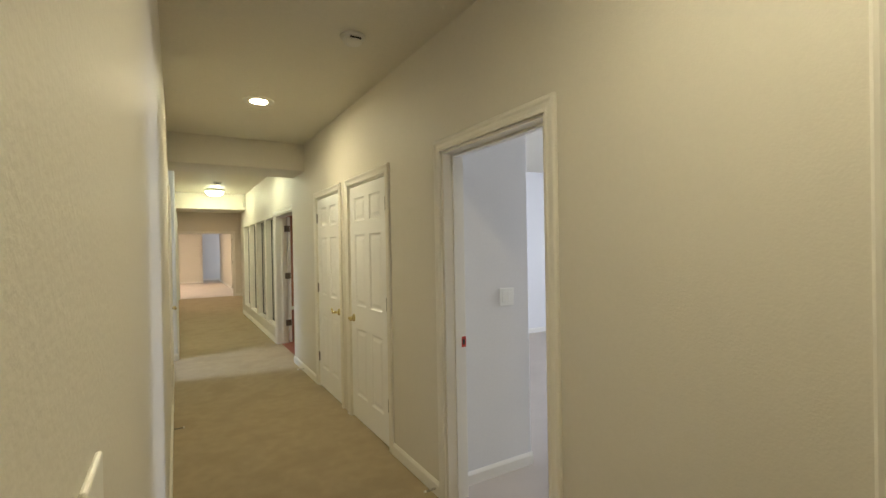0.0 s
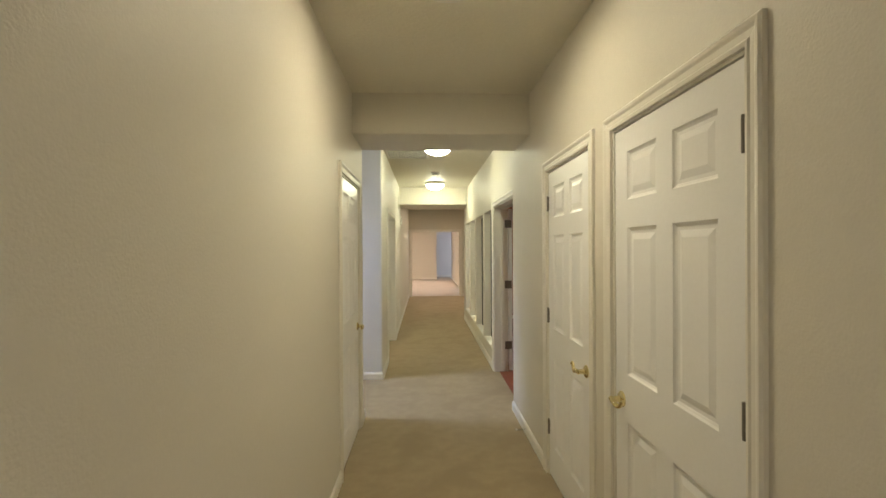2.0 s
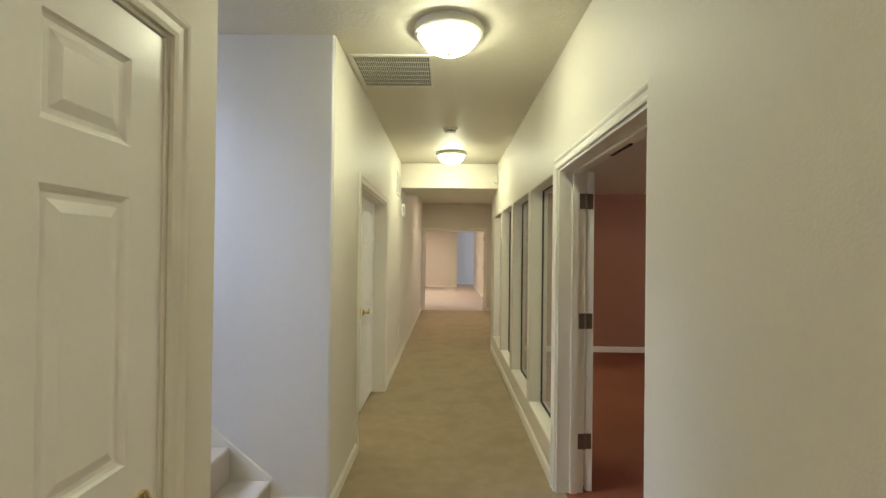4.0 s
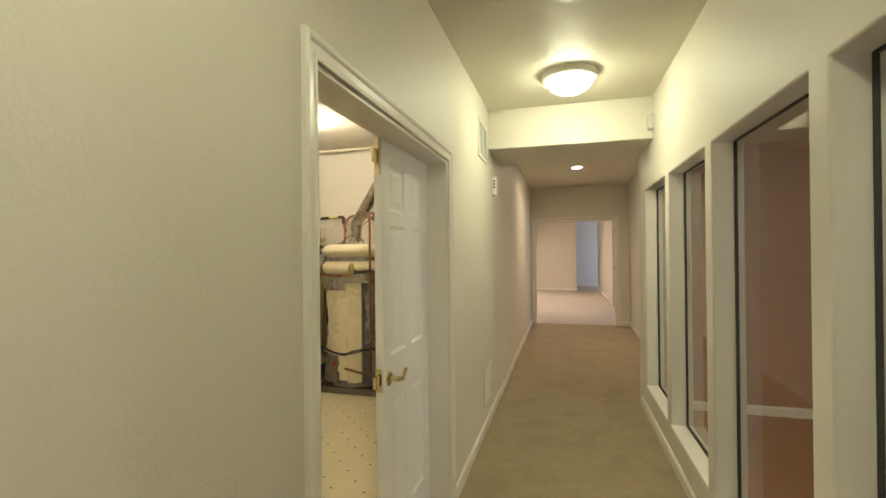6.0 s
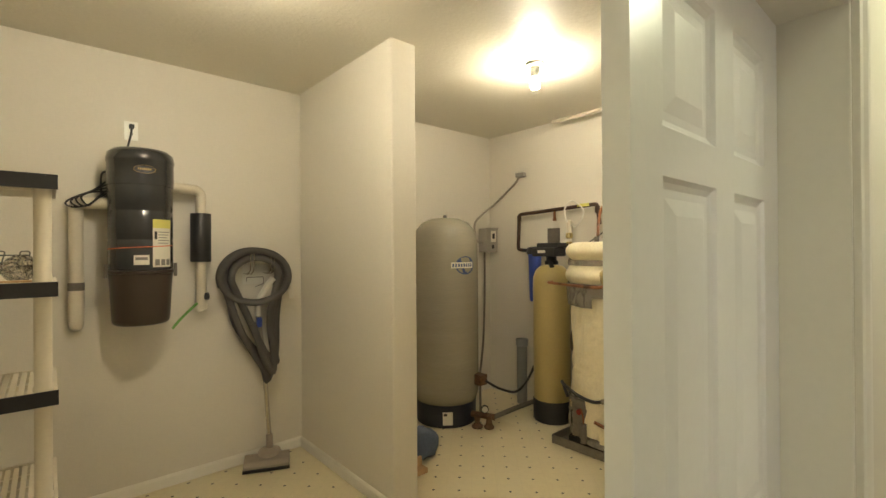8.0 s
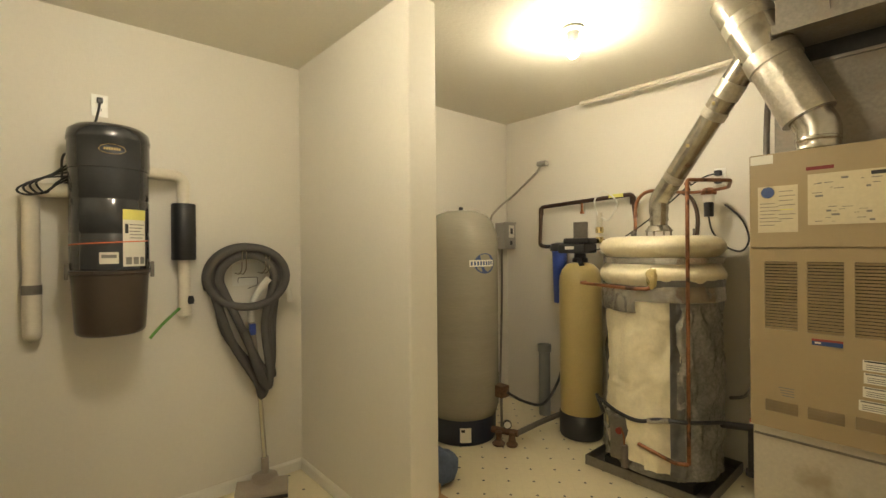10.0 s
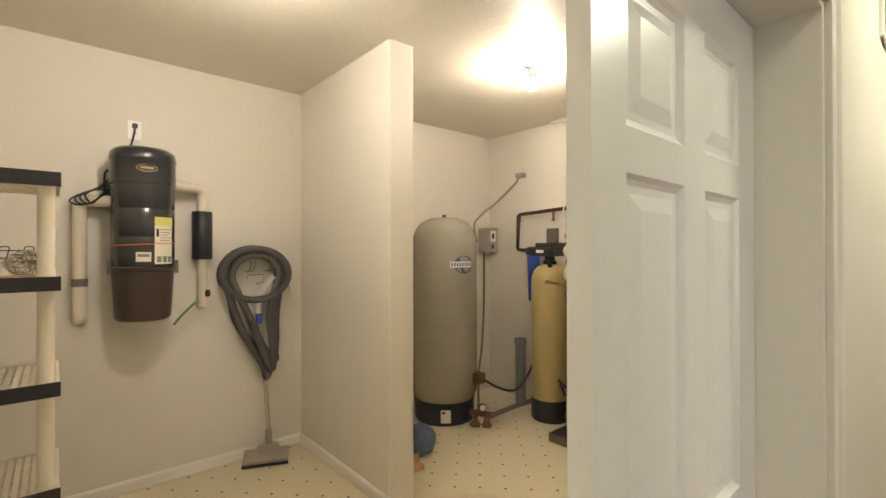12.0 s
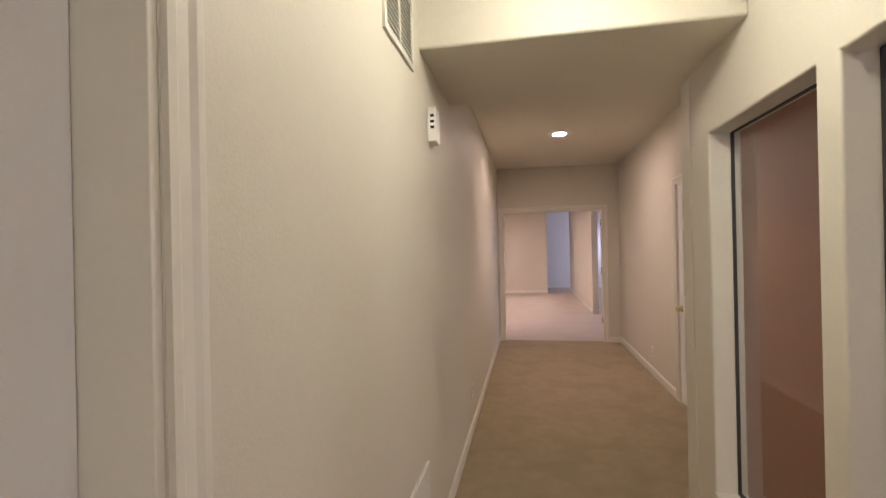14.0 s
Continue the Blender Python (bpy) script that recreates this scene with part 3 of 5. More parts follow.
def dome_light(x, y, lens, label, r=0.19):
    t = thing("dome_light", pose(x, y, TOP), label, "ceiling light", "dome ceiling lights")
    part("pan", lathe(bmesh.new(), [(0, 0), (r, 0), (r + 0.004, -0.020), (r - 0.004, -0.040), (r - 0.020, -0.047), (r - 0.026, -0.043), (r - 0.03, -0.034), (0, -0.034)], 40), PLASTIC, t, "white metal pan", smooth=True)
    part("shade", lathe(bmesh.new(), [(r - 0.031, -0.036), (r - 0.036, -0.070), (r - 0.062, -0.102), (r - 0.105, -0.126), (0, -0.138)], 24), lens, t, "glowing frosted glass bowl", smooth=True)
    part("finial", lathe(bmesh.new(), [(0, -0.137), (0.011, -0.139), (0.008, -0.150), (0, -0.155)], 12), BRASS, t, "small brass finial", smooth=True)
    return t


dome_light(1.00, 6.20, LAMP_DOME_DIM, "frosted glass dome light, switched on, on the hall ceiling")
dome_light(1.04, 9.32, LAMP_DOME, "frosted glass dome light, switched on, before the far beam")
GREY_RIM = mat("grey_rim", (0.30, 0.29, 0.28), 0.4)
LAMP_BED = mat("bedroom_dome_glass", (0.95, 0.97, 1.0), 0.4, emit=8.0, vary=0)
t = thing("disc_light", pose(4.36, 2.49, TOP), "flat round ceiling light with grey rim, switched on", "ceiling light")
part("rim", lathe(bmesh.new(), [(0, 0), (0.215, 0), (0.22, -0.03), (0.20, -0.036), (0.16, -0.036), (0.155, -0.03), (0, -0.03)], 40), GREY_RIM, t, "grey metal rim", smooth=True)
part("diffuser", lathe(bmesh.new(), [(0, -0.032), (0.154, -0.031), (0.154, -0.034), (0, -0.038)], 32), LAMP_BED, t, "glowing white diffuser")


def smoke_detector(x, y):
    t = thing("smoke_detector", pose(x, y, TOP), "white round smoke detector on the ceiling", "smoke detector", "smoke detectors")
    part("base", lathe(bmesh.new(), [(0, 0), (0.072, 0), (0.072, -0.012), (0.062, -0.016), (0, -0.016)], 28), PLASTIC, t, smooth=True)
    part("cover", lathe(bmesh.new(), [(0.056, -0.017), (0.056, -0.034), (0.046, -0.044), (0.02, -0.047), (0, -0.047)], 28), PLASTIC, t, smooth=True)
    part("slot", boxes((-0.032, -0.0575, -0.033, 0.032, -0.050, -0.024)), DARK, t)
    return t


smoke_detector(1.255, 1.63)
smoke_detector(1.02, 8.22)


def grille(name, m, w, h, n, label, split=1, slat=None):
    """A louvred register in the local x, z plane, facing -y."""
    t = thing(name, m, label, "vent")
    f = 0.022
    bars = [(-w / 2, -0.012, -h / 2, -w / 2 + f, 0, h / 2), (w / 2 - f, -0.012, -h / 2, w / 2, 0, h / 2),
            (-w / 2 + f, -0.012, -h / 2, w / 2 - f, 0, -h / 2 + f), (-w / 2 + f, -0.012, h / 2 - f, w / 2 - f, 0, h / 2)]
    for k in range(1, split):
        c = -w / 2 + f + (w - 2 * f) * k / split
        bars.append((c - 0.007, -0.010, -h / 2 + f, c + 0.007, 0, h / 2 - f))
    part("frame", boxes(*bars), PLASTIC, t, bevel=0.002)
    part("backing", boxes((-w / 2 + f, -0.002, -h / 2 + f, w / 2 - f, -0.001, h / 2 - f)), LOUVRE_BACK, t)
    bm0 = None
    for k in range(n):
        z = -h / 2 + f + (h - 2 * f) * (k + 0.5) / n
        bm = bmesh.new()
        hw, dz = w / 2 - f, (h - 2 * f) / n * 0.36
        vs = [bm.verts.new(p) for p in ((-hw, -0.009, z - dz), (hw, -0.009, z - dz), (hw, -0.003, z + dz), (-hw, -0.003, z + dz),
                                        (-hw, -0.0075, z - dz), (hw, -0.0075, z - dz), (hw, -0.0015, z + dz), (-hw, -0.0015, z + dz))]
        for q in ((0, 1, 2, 3), (7, 6, 5, 4), (0, 4, 5, 1), (2, 6, 7, 3)):
            bm.faces.new([vs[i] for i in q])
        part("slat", bm, slat or PLASTIC, t)
    return t


grille("wall_vent", pose(L2, 9.657, 2.388, 0, 0, 90), 0.40, 0.30, 12, "white louvred register high on the wall", 2)
grille("floor_register", pose(L2, 9.80, 0.365, 0, 0, 90), 0.38, 0.30, 12, "white louvred register low on the wall")



def ceiling_vent(x, y, w, h):
    """A return-air grille: thin blades along the hall, tied by cross bars."""
    t = thing("ceiling_vent", pose(x, y, TOP), "white return-air grille with dark slits in the ceiling", "vent")
    f = 0.030
    part("frame", boxes((-w / 2, -h / 2, -0.012, -w / 2 + f, h / 2, 0), (w / 2 - f, -h / 2, -0.012, w / 2, h / 2, 0),
                        (-w / 2 + f, -h / 2, -0.012, w / 2 - f, -h / 2 + f, 0), (-w / 2 + f, h / 2 - f, -0.012, w / 2 - f, h / 2, 0)), PLASTIC, t, bevel=0.003)
    # the ceiling is closed here; the sheet's dark colour stands in for duct shade
    part("backing", boxes((-w / 2 + f, -h / 2 + f, -0.002, w / 2 - f, h / 2 - f, -0.0005)), DARK, t, "near-black sheet painted as shade between the blades")
    blade = shared("slat", boxes((-0.0022, -h / 2 + f, -0.0095, 0.0022, h / 2 - f, -0.0025)), PLASTIC)
    n = 36
    for k in range(1, n):
        ob = new("slat", blade)
        ob.parent = t
        ob.matrix_basis = Matrix.Translation((-w / 2 + f + (w - 2 * f) * k / n, 0, 0))
    bar = shared("cross_bar", boxes((-w / 2 + f, -0.004, -0.0115, w / 2 - f, 0.004, -0.0096)), PLASTIC)
    for k in range(1, 7):
        ob = new("cross_bar", bar)
        ob.parent = t
        ob.matrix_basis = Matrix.Translation((0, -h / 2 + f + (h - 2 * f) * k / 7, 0))
    return t


ceiling_vent(0.632, 6.80, 0.54, 0.56)

t = thing("wall_alarm", pose(L2, 10.19, 2.092), "white wall alarm box with small dark openings", "alarm")
part("case", boxes((0, -0.05, -0.085, 0.042, 0.055, 0.085)), PLATE, t, bevel=0.006)
for z in (-0.022, 0.006, 0.034):
    part("window", boxes((0.015, -0.0515, z, 0.034, -0.0495, z + 0.013)), DARK, t)
part("tab", boxes((0.005, -0.01, -0.105, 0.02, 0.01, -0.085)), PLASTIC, t)

t = thing("wall_sensor", pose(R2, 9.945, 2.515), "white plastic alarm sensor in the corner by the beam", "sensor")
part("case", boxes((-0.045, -0.035, -0.06, 0, 0.035, 0.06)), PLASTIC, t, bevel=0.01)
part("lens", boxes((-0.049, -0.024, -0.045, -0.044, 0.024, 0.0)), mat("sensor_lens", (0.8, 0.8, 0.75), 0.3), t)


def switch_plate(name, m, n, label):
    t = thing(name, m, label, "light switch")
    w = 0.07 + 0.046 * (n - 1)
    part("plate", boxes((-w / 2, -0.006, -0.058, w / 2, 0, 0.058)), PLATE, t, bevel=0.003)
    for k in range(n):
        c = -w / 2 + 0.035 + 0.046 * k
        part("rocker", boxes((c - 0.0165, -0.009, -0.033, c + 0.0165, -0.005, 0.033)), PLATE, t, bevel=0.0015)
    return t


switch_plate("light_switch", pose(2.213, 1.435, 1.157), 2, "white double rocker switch on the bedroom wall")
t = thing("light_switch", pose(L1, -0.50, 1.285, 0, 0, 90), "white toggle switch on the hall wall", "light switch")
part("plate", boxes((-0.036, -0.005, -0.058, 0.036, 0, 0.058)), PLATE, t, bevel=0.003)
part("toggle", boxes((-0.004, -0.013, 0.002, 0.004, -0.004, 0.011)), PLATE, t, bevel=0.002)


def outlet(m, label):
    t = thing("wall_outlet", m, label, "outlet", "wall outlets")
    part("plate", boxes((-0.036, -0.006, -0.058, 0.036, 0, 0.058)), PLATE, t, bevel=0.003)
    for z in (-0.022, 0.022):
        part("socket", boxes((-0.016, -0.008, z - 0.015, 0.016, -0.005, z + 0.015)), PLATE, t, bevel=0.002)
        part("slot", boxes((-0.008, -0.0088, z - 0.006, -0.005, -0.0078, z + 0.007), (0.005, -0.0088, z - 0.006, 0.008, -0.0078, z + 0.007)), DARK, t)
    return t


outlet(pose(2.195, 13.47, 0.26, 0, 0, -90), "white wall outlet in the far stretch")
outlet(pose(6.15, 10.60, 0.30), "white wall outlet on the terracotta wall")
outlet(pose(L2, 11.6, 0.33, 0, 0, 90), "white wall outlet on the hall wall")
outlet(pose(7.25, 4.30, 0.33, 0, 0, -90), "white wall outlet on the bedroom wall")


def door_stop(x, y, sgn):
    t = thing("door_stop", pose(x, y, 0.045), "spring door stop on the baseboard", "door stop", "door stops")
    pts = [(sgn * (0.004 + 0.066 * k / 60), 0.006 * math.cos(k * 0.9), 0.006 * math.sin(k * 0.9)) for k in range(61)]
    part("spring", tube(bmesh.new(), pts, 0.0014, 5), STEEL, t, "thin steel spring")
    part("tip", tube(bmesh.new(), [(sgn * 0.069, 0, 0), (sgn * 0.08, 0, 0)], 0.007, 10), PLASTIC, t, "white rubber tip")
    return t


door_stop(L1 + 0.014, 3.37, 1)
door_stop(R1 - 0.014, 4.655, -1)
door_stop(R1 - 0.014, 1.445, -1)

# ---- stairs ----
st = thing("staircase", pose(0.02, 5.10, 0), "carpeted stairs going up between white walls", "stairs")
for k in range(11):
    x = -0.235 * k
    part("step", boxes((x - 0.26, 0.0, 0.188 * k if k else 0.0, x, 1.165, 0.188 * (k + 1))), PALE_CARPET, st, bevel=0.015)
bm = bmesh.new()
vs = [bm.verts.new((x, y, z)) for y in (1.164, 1.1785) for x, z in ((-0.0, 0.0), (-0.0, 0.195), (-2.6, 2.31), (-2.6, 2.0))]
for q in ((0, 1, 2, 3), (7, 6, 5, 4), (0, 4, 5, 1), (1, 5, 6, 2), (2, 6, 7, 3), (3, 7, 4, 0)):
    bm.faces.new([vs[i] for i in q])
part("skirt_board", bm, TRIM, st, "white painted skirt board")

# ---- utility room ----
def pw(name, bm, material, parent, label="", smooth=False, bevel=0.0):
    """A part given in world coordinates, put under a thing that stands unturned at its base."""
    root = parent
    while root.parent:
        root = root.parent
    bmesh.ops.translate(bm, verts=bm.verts, vec=-root.matrix_basis.translation)
    return part(name, bm, material, parent, label, smooth, bevel)


def pipe(name, pts, r, material, parent, label="", bend=0.04, seg=10, soft=False):
    return pw(name, tube(bmesh.new(), smooth_path(pts) if soft else rounded(pts, bend), r, seg), material, parent, label, smooth=True)


def rod(p, q, r, seg=12, bm=None):
    return tube(bm or bmesh.new(), [p, q], r, seg)


CREAM = mat("cream_plastic", (0.66, 0.60, 0.47), 0.45, vary=0.04, big=4)
BLACK = mat("black_plastic", (0.018, 0.018, 0.02), 0.42, vary=0.15, big=6)
GLOSS = mat("glossy_charcoal", (0.026, 0.028, 0.031), 0.2, vary=0.1, big=3, coat=0.4)
BIN = mat("smoky_brown_bin", (0.055, 0.040, 0.030), 0.28, vary=0.08, big=3)
PVC = mat("white_pvc", (0.68, 0.62, 0.50), 0.4, vary=0.05, big=8)
HOSE = mat("grey_hose_sock", (0.085, 0.08, 0.075), 0.9, vary=0.25, fine=300, bump=0.6, bump_scale=260)
PAPER = mat("label_paper", (0.75, 0.72, 0.62), 0.6, vary=0.03)
YELLOW = mat("yellow_label", (0.70, 0.66, 0.16), 0.5)
YELLOW_OLD = mat("aged_yellow_label", (0.50, 0.40, 0.16), 0.5)
DUCT_SHEET = mat("dull_duct_sheet", (0.25, 0.225, 0.18), 0.55, 0.4, vary=0.25, big=4, spots=((0.24, 0.20, 0.15), 7, 0.52))
INK = mat("grey_print", (0.20, 0.19, 0.17), 0.6)
ORANGE = mat("orange_band", (0.75, 0.17, 0.06), 0.5)
GREEN = mat("green_strap", (0.13, 0.33, 0.06), 0.5)
BLUE = mat("blue_plastic", (0.035, 0.07, 0.33), 0.3, vary=0.08)
NAVY = mat("navy_badge", (0.02, 0.05, 0.17), 0.4)
GOLD = mat("gold_print", (0.55, 0.38, 0.10), 0.4)
TANK = mat("grey_tank_paint", (0.30, 0.277, 0.215), 0.26, vary=0.08, big=6, bump=0.35, bump_scale=90)
DEEP_NAVY = mat("navy_black_plastic", (0.012, 0.016, 0.034), 0.4, vary=0.15, big=6)
for node in [n for n in TANK.node_tree.nodes if n.type == "TEX_NOISE"]:
    # fibre winding: grain drawn out round the vessel
    mp = TANK.node_tree.nodes.new("ShaderNodeMapping")
    mp.inputs["Scale"].default_value = (0.25, 0.25, 2.6)
    TANK.node_tree.links.new(node.inputs["Vector"].links[0].from_socket, mp.inputs["Vector"])
    TANK.node_tree.links.new(mp.outputs[0], node.inputs["Vector"])
BLACK_IRON = mat("black_iron_pipe", (0.035, 0.030, 0.027), 0.5, 0.4, vary=0.3, big=20)
RESIN = mat("mustard_resin_tank", (0.40, 0.315, 0.125), 0.3, vary=0.07, big=2.5)
COPPER = mat("tarnished_copper", (0.32, 0.145, 0.075), 0.4, 0.85, vary=0.3, big=9, spots=((0.10, 0.06, 0.04), 14, 0.55))
DARK_PIPE = mat("dark_copper_pipe", (0.075, 0.045, 0.032), 0.45, 0.6, vary=0.25, big=12)
GREY_PIPE = mat("grey_pipe", (0.17, 0.15, 0.13), 0.5, 0.3, vary=0.2, big=12)
GALV = mat("galvanised_sheet", (0.45, 0.42, 0.36), 0.22, 0.9, vary=0.2, big=5, fine=22, spots=((0.34, 0.31, 0.26), 9, 0.55))
FOIL = mat("foil_tape", (0.46, 0.42, 0.34), 0.34, 0.75, vary=0.22, big=12, bump=0.9, bump_scale=45)
BLANKET = mat("cream_insulation", (0.82, 0.74, 0.52), 0.34, vary=0.10, big=5, bump=0.9, bump_scale=24)
DUCT = mat("dark_duct_tape", (0.135, 0.13, 0.12), 0.3, vary=0.2, big=14, bump=0.7, bump_scale=40)
FILM = mat("grey_plastic_film", (0.27, 0.26, 0.225), 0.16, vary=0.4, big=9, bump=1.0, bump_scale=30)
TAPE = mat("silver_tape", (0.46, 0.44, 0.40), 0.24, 0.75, vary=0.15, big=10, bump=0.6, bump_scale=40)
FURNACE = mat("tan_enamel", (0.36, 0.275, 0.15), 0.38, vary=0.03, big=2)
PLENUM = mat("stained_cream_sheet", (0.50, 0.45, 0.35), 0.5, vary=0.12, big=3, spots=((0.36, 0.30, 0.20), 4, 0.55))
TIN = mat("grey_pan_metal", (0.20, 0.18, 0.15), 0.45, 0.6, vary=0.2, big=7)
RUST = mat("rusty_valve", (0.16, 0.09, 0.05), 0.6, 0.5, vary=0.4, big=30)
RED_KNOB = mat("red_knob", (0.28, 0.035, 0.025), 0.4)
WOOD = mat("raw_wood", (0.48, 0.30, 0.15), 0.6, vary=0.15, big=12)
CLEAR = mat("clear_film", (0.75, 0.74, 0.70), 0.15)
CLEAR.node_tree.nodes["Principled BSDF"].inputs["Transmission Weight"].default_value = 0.9


def bulb(x, y, label, glass):
    t = thing("bulb_lamp", pose(x, y, TOP), label, "ceiling light", "bare bulb lamps")
    part("lampholder", lathe(bmesh.new(), [(0, 0), (0.062, 0), (0.060, -0.014), (0.036, -0.026), (0.026, -0.092), (0, -0.092)], 24), PLASTIC, t, "white porcelain lampholder", smooth=True)
    part("bulb", lathe(bmesh.new(), [(0, -0.0925), (0.014, -0.093), (0.017, -0.109), (0.029, -0.129), (0.031, -0.146), (0.022, -0.164), (0, -0.172)], 16), glass, t, "glowing bulb", smooth=True)


bulb(-1.335, 9.72, "bare bulb in a white ceiling lampholder, switched on", LAMP_BULB)
bulb(-1.28, 7.82, "bare bulb in a white lampholder near the door, switched on", LAMP_BULB_NEAR)

# shelving unit
sh = thing("shelving_unit", pose(-2.155, 6.44, 0), "cream plastic shelving unit with black front edges, nearly empty", "shelf")
X0, X1, Y0, Y1 = -2.155, -1.70, 6.44, 7.335

SLAT = shared("slat", boxes((0.017, 0, -0.012, X1 - X0 - 0.007, 0.016, -0.004)), CREAM)
BAR = shared("bar", boxes((0, 0.012, -0.030, 0.012, Y1 - Y0 - 0.012, -0.0125)), CREAM)
for z in (0.215, 0.615, 1.012, 1.408, 1.800):
    bm = boxes((X0, Y0, z - 0.045, X0 + 0.012, Y1, z), (X1 - 0.012, Y0, z - 0.045, X1, Y1, z),
               (X0 + 0.012, Y0, z - 0.045, X1 - 0.012, Y0 + 0.012, z), (X0 + 0.012, Y1 - 0.012, z - 0.045, X1 - 0.012, Y1, z))
    tray = pw("shelf", bm, CREAM, sh, "cream slatted shelf")
    n = 34
    for k in range(n):
        y = Y0 + 0.012 + (Y1 - Y0 - 0.024) * (k + 0.2) / n
        slat = new("slat", SLAT)
        slat.parent = tray
        slat.matrix_basis = Matrix.Translation((0, y - Y0, z))
    for k in range(3):
        x = X0 + 0.1 + k * 0.13
        bar = new("bar", BAR)
        bar.parent = tray
        bar.matrix_basis = Matrix.Translation((x - X0, 0, z))
    pw("edge_strip", boxes((X1 + 0.0005, Y0 + 0.002, z - 0.052, X1 + 0.006, Y1 + 0.003, z + 0.002)), BLACK, sh, "black plastic edge strip")
for x in (X0 + 0.035, X1 - 0.038):
    for y in (Y0 + 0.04, Y1 - 0.04):
        for a, b in ((0.0, 0.165), (0.215, 0.565), (0.615, 0.963), (1.012, 1.358), (1.408, 1.75)):
            pw("post", lathe(bmesh.new(), [(0, a), (0.030, a), (0.030, a + 0.012), (0.0265, a + 0.02), (0.0265, b - 0.004), (0.030, b + 0.004), (0, b + 0.004)], 18, (x, y, 0)), CREAM, sh, smooth=True)

t = thing("wire_rack", pose(-1.92, 7.05, 1.408), "small black wire rack lying on the shelf", "rack")
bm = bmesh.new()
for y in (-0.12, 0.20):
    for x in (-0.06, 0.06):
        tube(bm, [(x, y, 0.0), (x * 0.8, y, 0.10)], 0.0025, 6)
for x in (-0.05, 0.05):
    tube(bm, [(x, -0.12, 0.10), (x, 0.20, 0.10)], 0.0025, 6)
    tube(bm, [(x, -0.12, 0.07), (x, 0.20, 0.07)], 0.0025, 6)
for k in range(5):
    tube(bm, rounded([(0.06, -0.1 + 0.07 * k, 0.0), (0.05, -0.1 + 0.07 * k, 0.115), (0.05, -0.07 + 0.07 * k, 0.115), (0.05, -0.08 + 0.07 * k, 0.07)], 0.01), 0.0022, 6)
part("wires", bm, BLACK, t)
t = thing("hair_dryer", pose(-1.80, 6.72, 1.408), "dark hair dryer lying on the shelf", "hair dryer")
part("body", tube(bmesh.new(), smooth_path([(0, -0.14, 0.03), (0, -0.02, 0.035), (0, 0.06, 0.05), (0, 0.11, 0.055)]), 0.03, 14,
                  [0.02 + 0.012 * min(1, k / 10) for k in range(19)]), BLACK, t, smooth=True)
part("handle", boxes((-0.03, -0.2, 0.0, 0.06, 0.16, 0.014)), GLOSS, t, bevel=0.005)
t = thing("clear_bag", pose(-1.86, 7.24, 1.408), "crumpled clear plastic bag on the shelf", "bag")
bm = bmesh.new()
bmesh.ops.create_icosphere(bm, subdivisions=3, radius=0.065)
for v in bm.verts:
    v.co *= 1 + 0.35 * noise.noise(v.co * 30)
    v.co.z = v.co.z * 0.75 + 0.05
    v.co.z = max(v.co.z, 0.0)
part("bag", bm, CLEAR, t)
t = thing("paint_stick", pose(-1.78, 7.18, 1.408), "thin wooden stick on the shelf edge", "stick")
part("stick", boxes((-0.012, -0.13, 0.0, 0.012, 0.12, 0.008)), WOOD, t, bevel=0.002)

# central vacuum
VX, VY = -2.705, 7.725
va = thing("central_vacuum", pose(VX, VY, 1.09), "charcoal central vacuum canister hung on the wall", "vacuum cleaner")
pw("body", lathe(bmesh.new(), [(0, 1.415), (0.160, 1.415), (0.163, 1.43), (0.163, 1.58), (0.160, 1.585), (0.160, 1.592), (0.163, 1.597), (0.163, 1.745),
                               (0.160, 1.75), (0.160, 1.757), (0.163, 1.762), (0.163, 1.90), (0, 1.90)], 44, (VX, VY, 0)), GLOSS, va, "glossy charcoal steel body", smooth=True)
pw("lid", lathe(bmesh.new(), [(0, 1.901), (0.167, 1.901), (0.169, 1.93), (0.167, 2.035), (0.171, 2.04), (0.171, 2.055), (0.165, 2.09), (0.14, 2.112), (0.08, 2.122), (0, 2.124)], 44, (VX, VY, 0)), GLOSS, va, "rounded charcoal lid", smooth=True)
pw("dirt_bin", lathe(bmesh.new(), [(0, 1.095), (0.125, 1.095), (0.140, 1.105), (0.145, 1.12), (0.160, 1.39), (0.168, 1.395), (0.168, 1.412), (0, 1.412)], 44, (VX, VY, 0)), BIN, va, "smoky brown plastic dirt bin", smooth=True)
for s in (-1, 1):
    y = VY + s * 0.172
    pw("clip", boxes((VX + 0.01, y - 0.008, 1.37, VX + 0.035, y + 0.008, 1.45)), STEEL, va, "metal clip", bevel=0.003)


def curved_patch(cx, cy, r, a0, a1, z0, z1, thick=0.0015, n=8):
    """A thin sheet that lies round an upright cylinder between two angles, in degrees."""
    bm = bmesh.new()
    cols = []
    for k in range(n + 1):
        a = radians(a0 + (a1 - a0) * k / n)
        cols.append([bm.verts.new((cx + q * math.cos(a), cy + q * math.sin(a), z)) for q, z in
                     ((r, z0), (r, z1), (r + thick, z1), (r + thick, z0))])
    for a, b in zip(cols, cols[1:]):
        for k in range(4):
            bm.faces.new((a[k], a[(k + 1) % 4], b[(k + 1) % 4], b[k]))
    bm.faces.new(cols[0])
    bm.faces.new(cols[-1])
    return bm


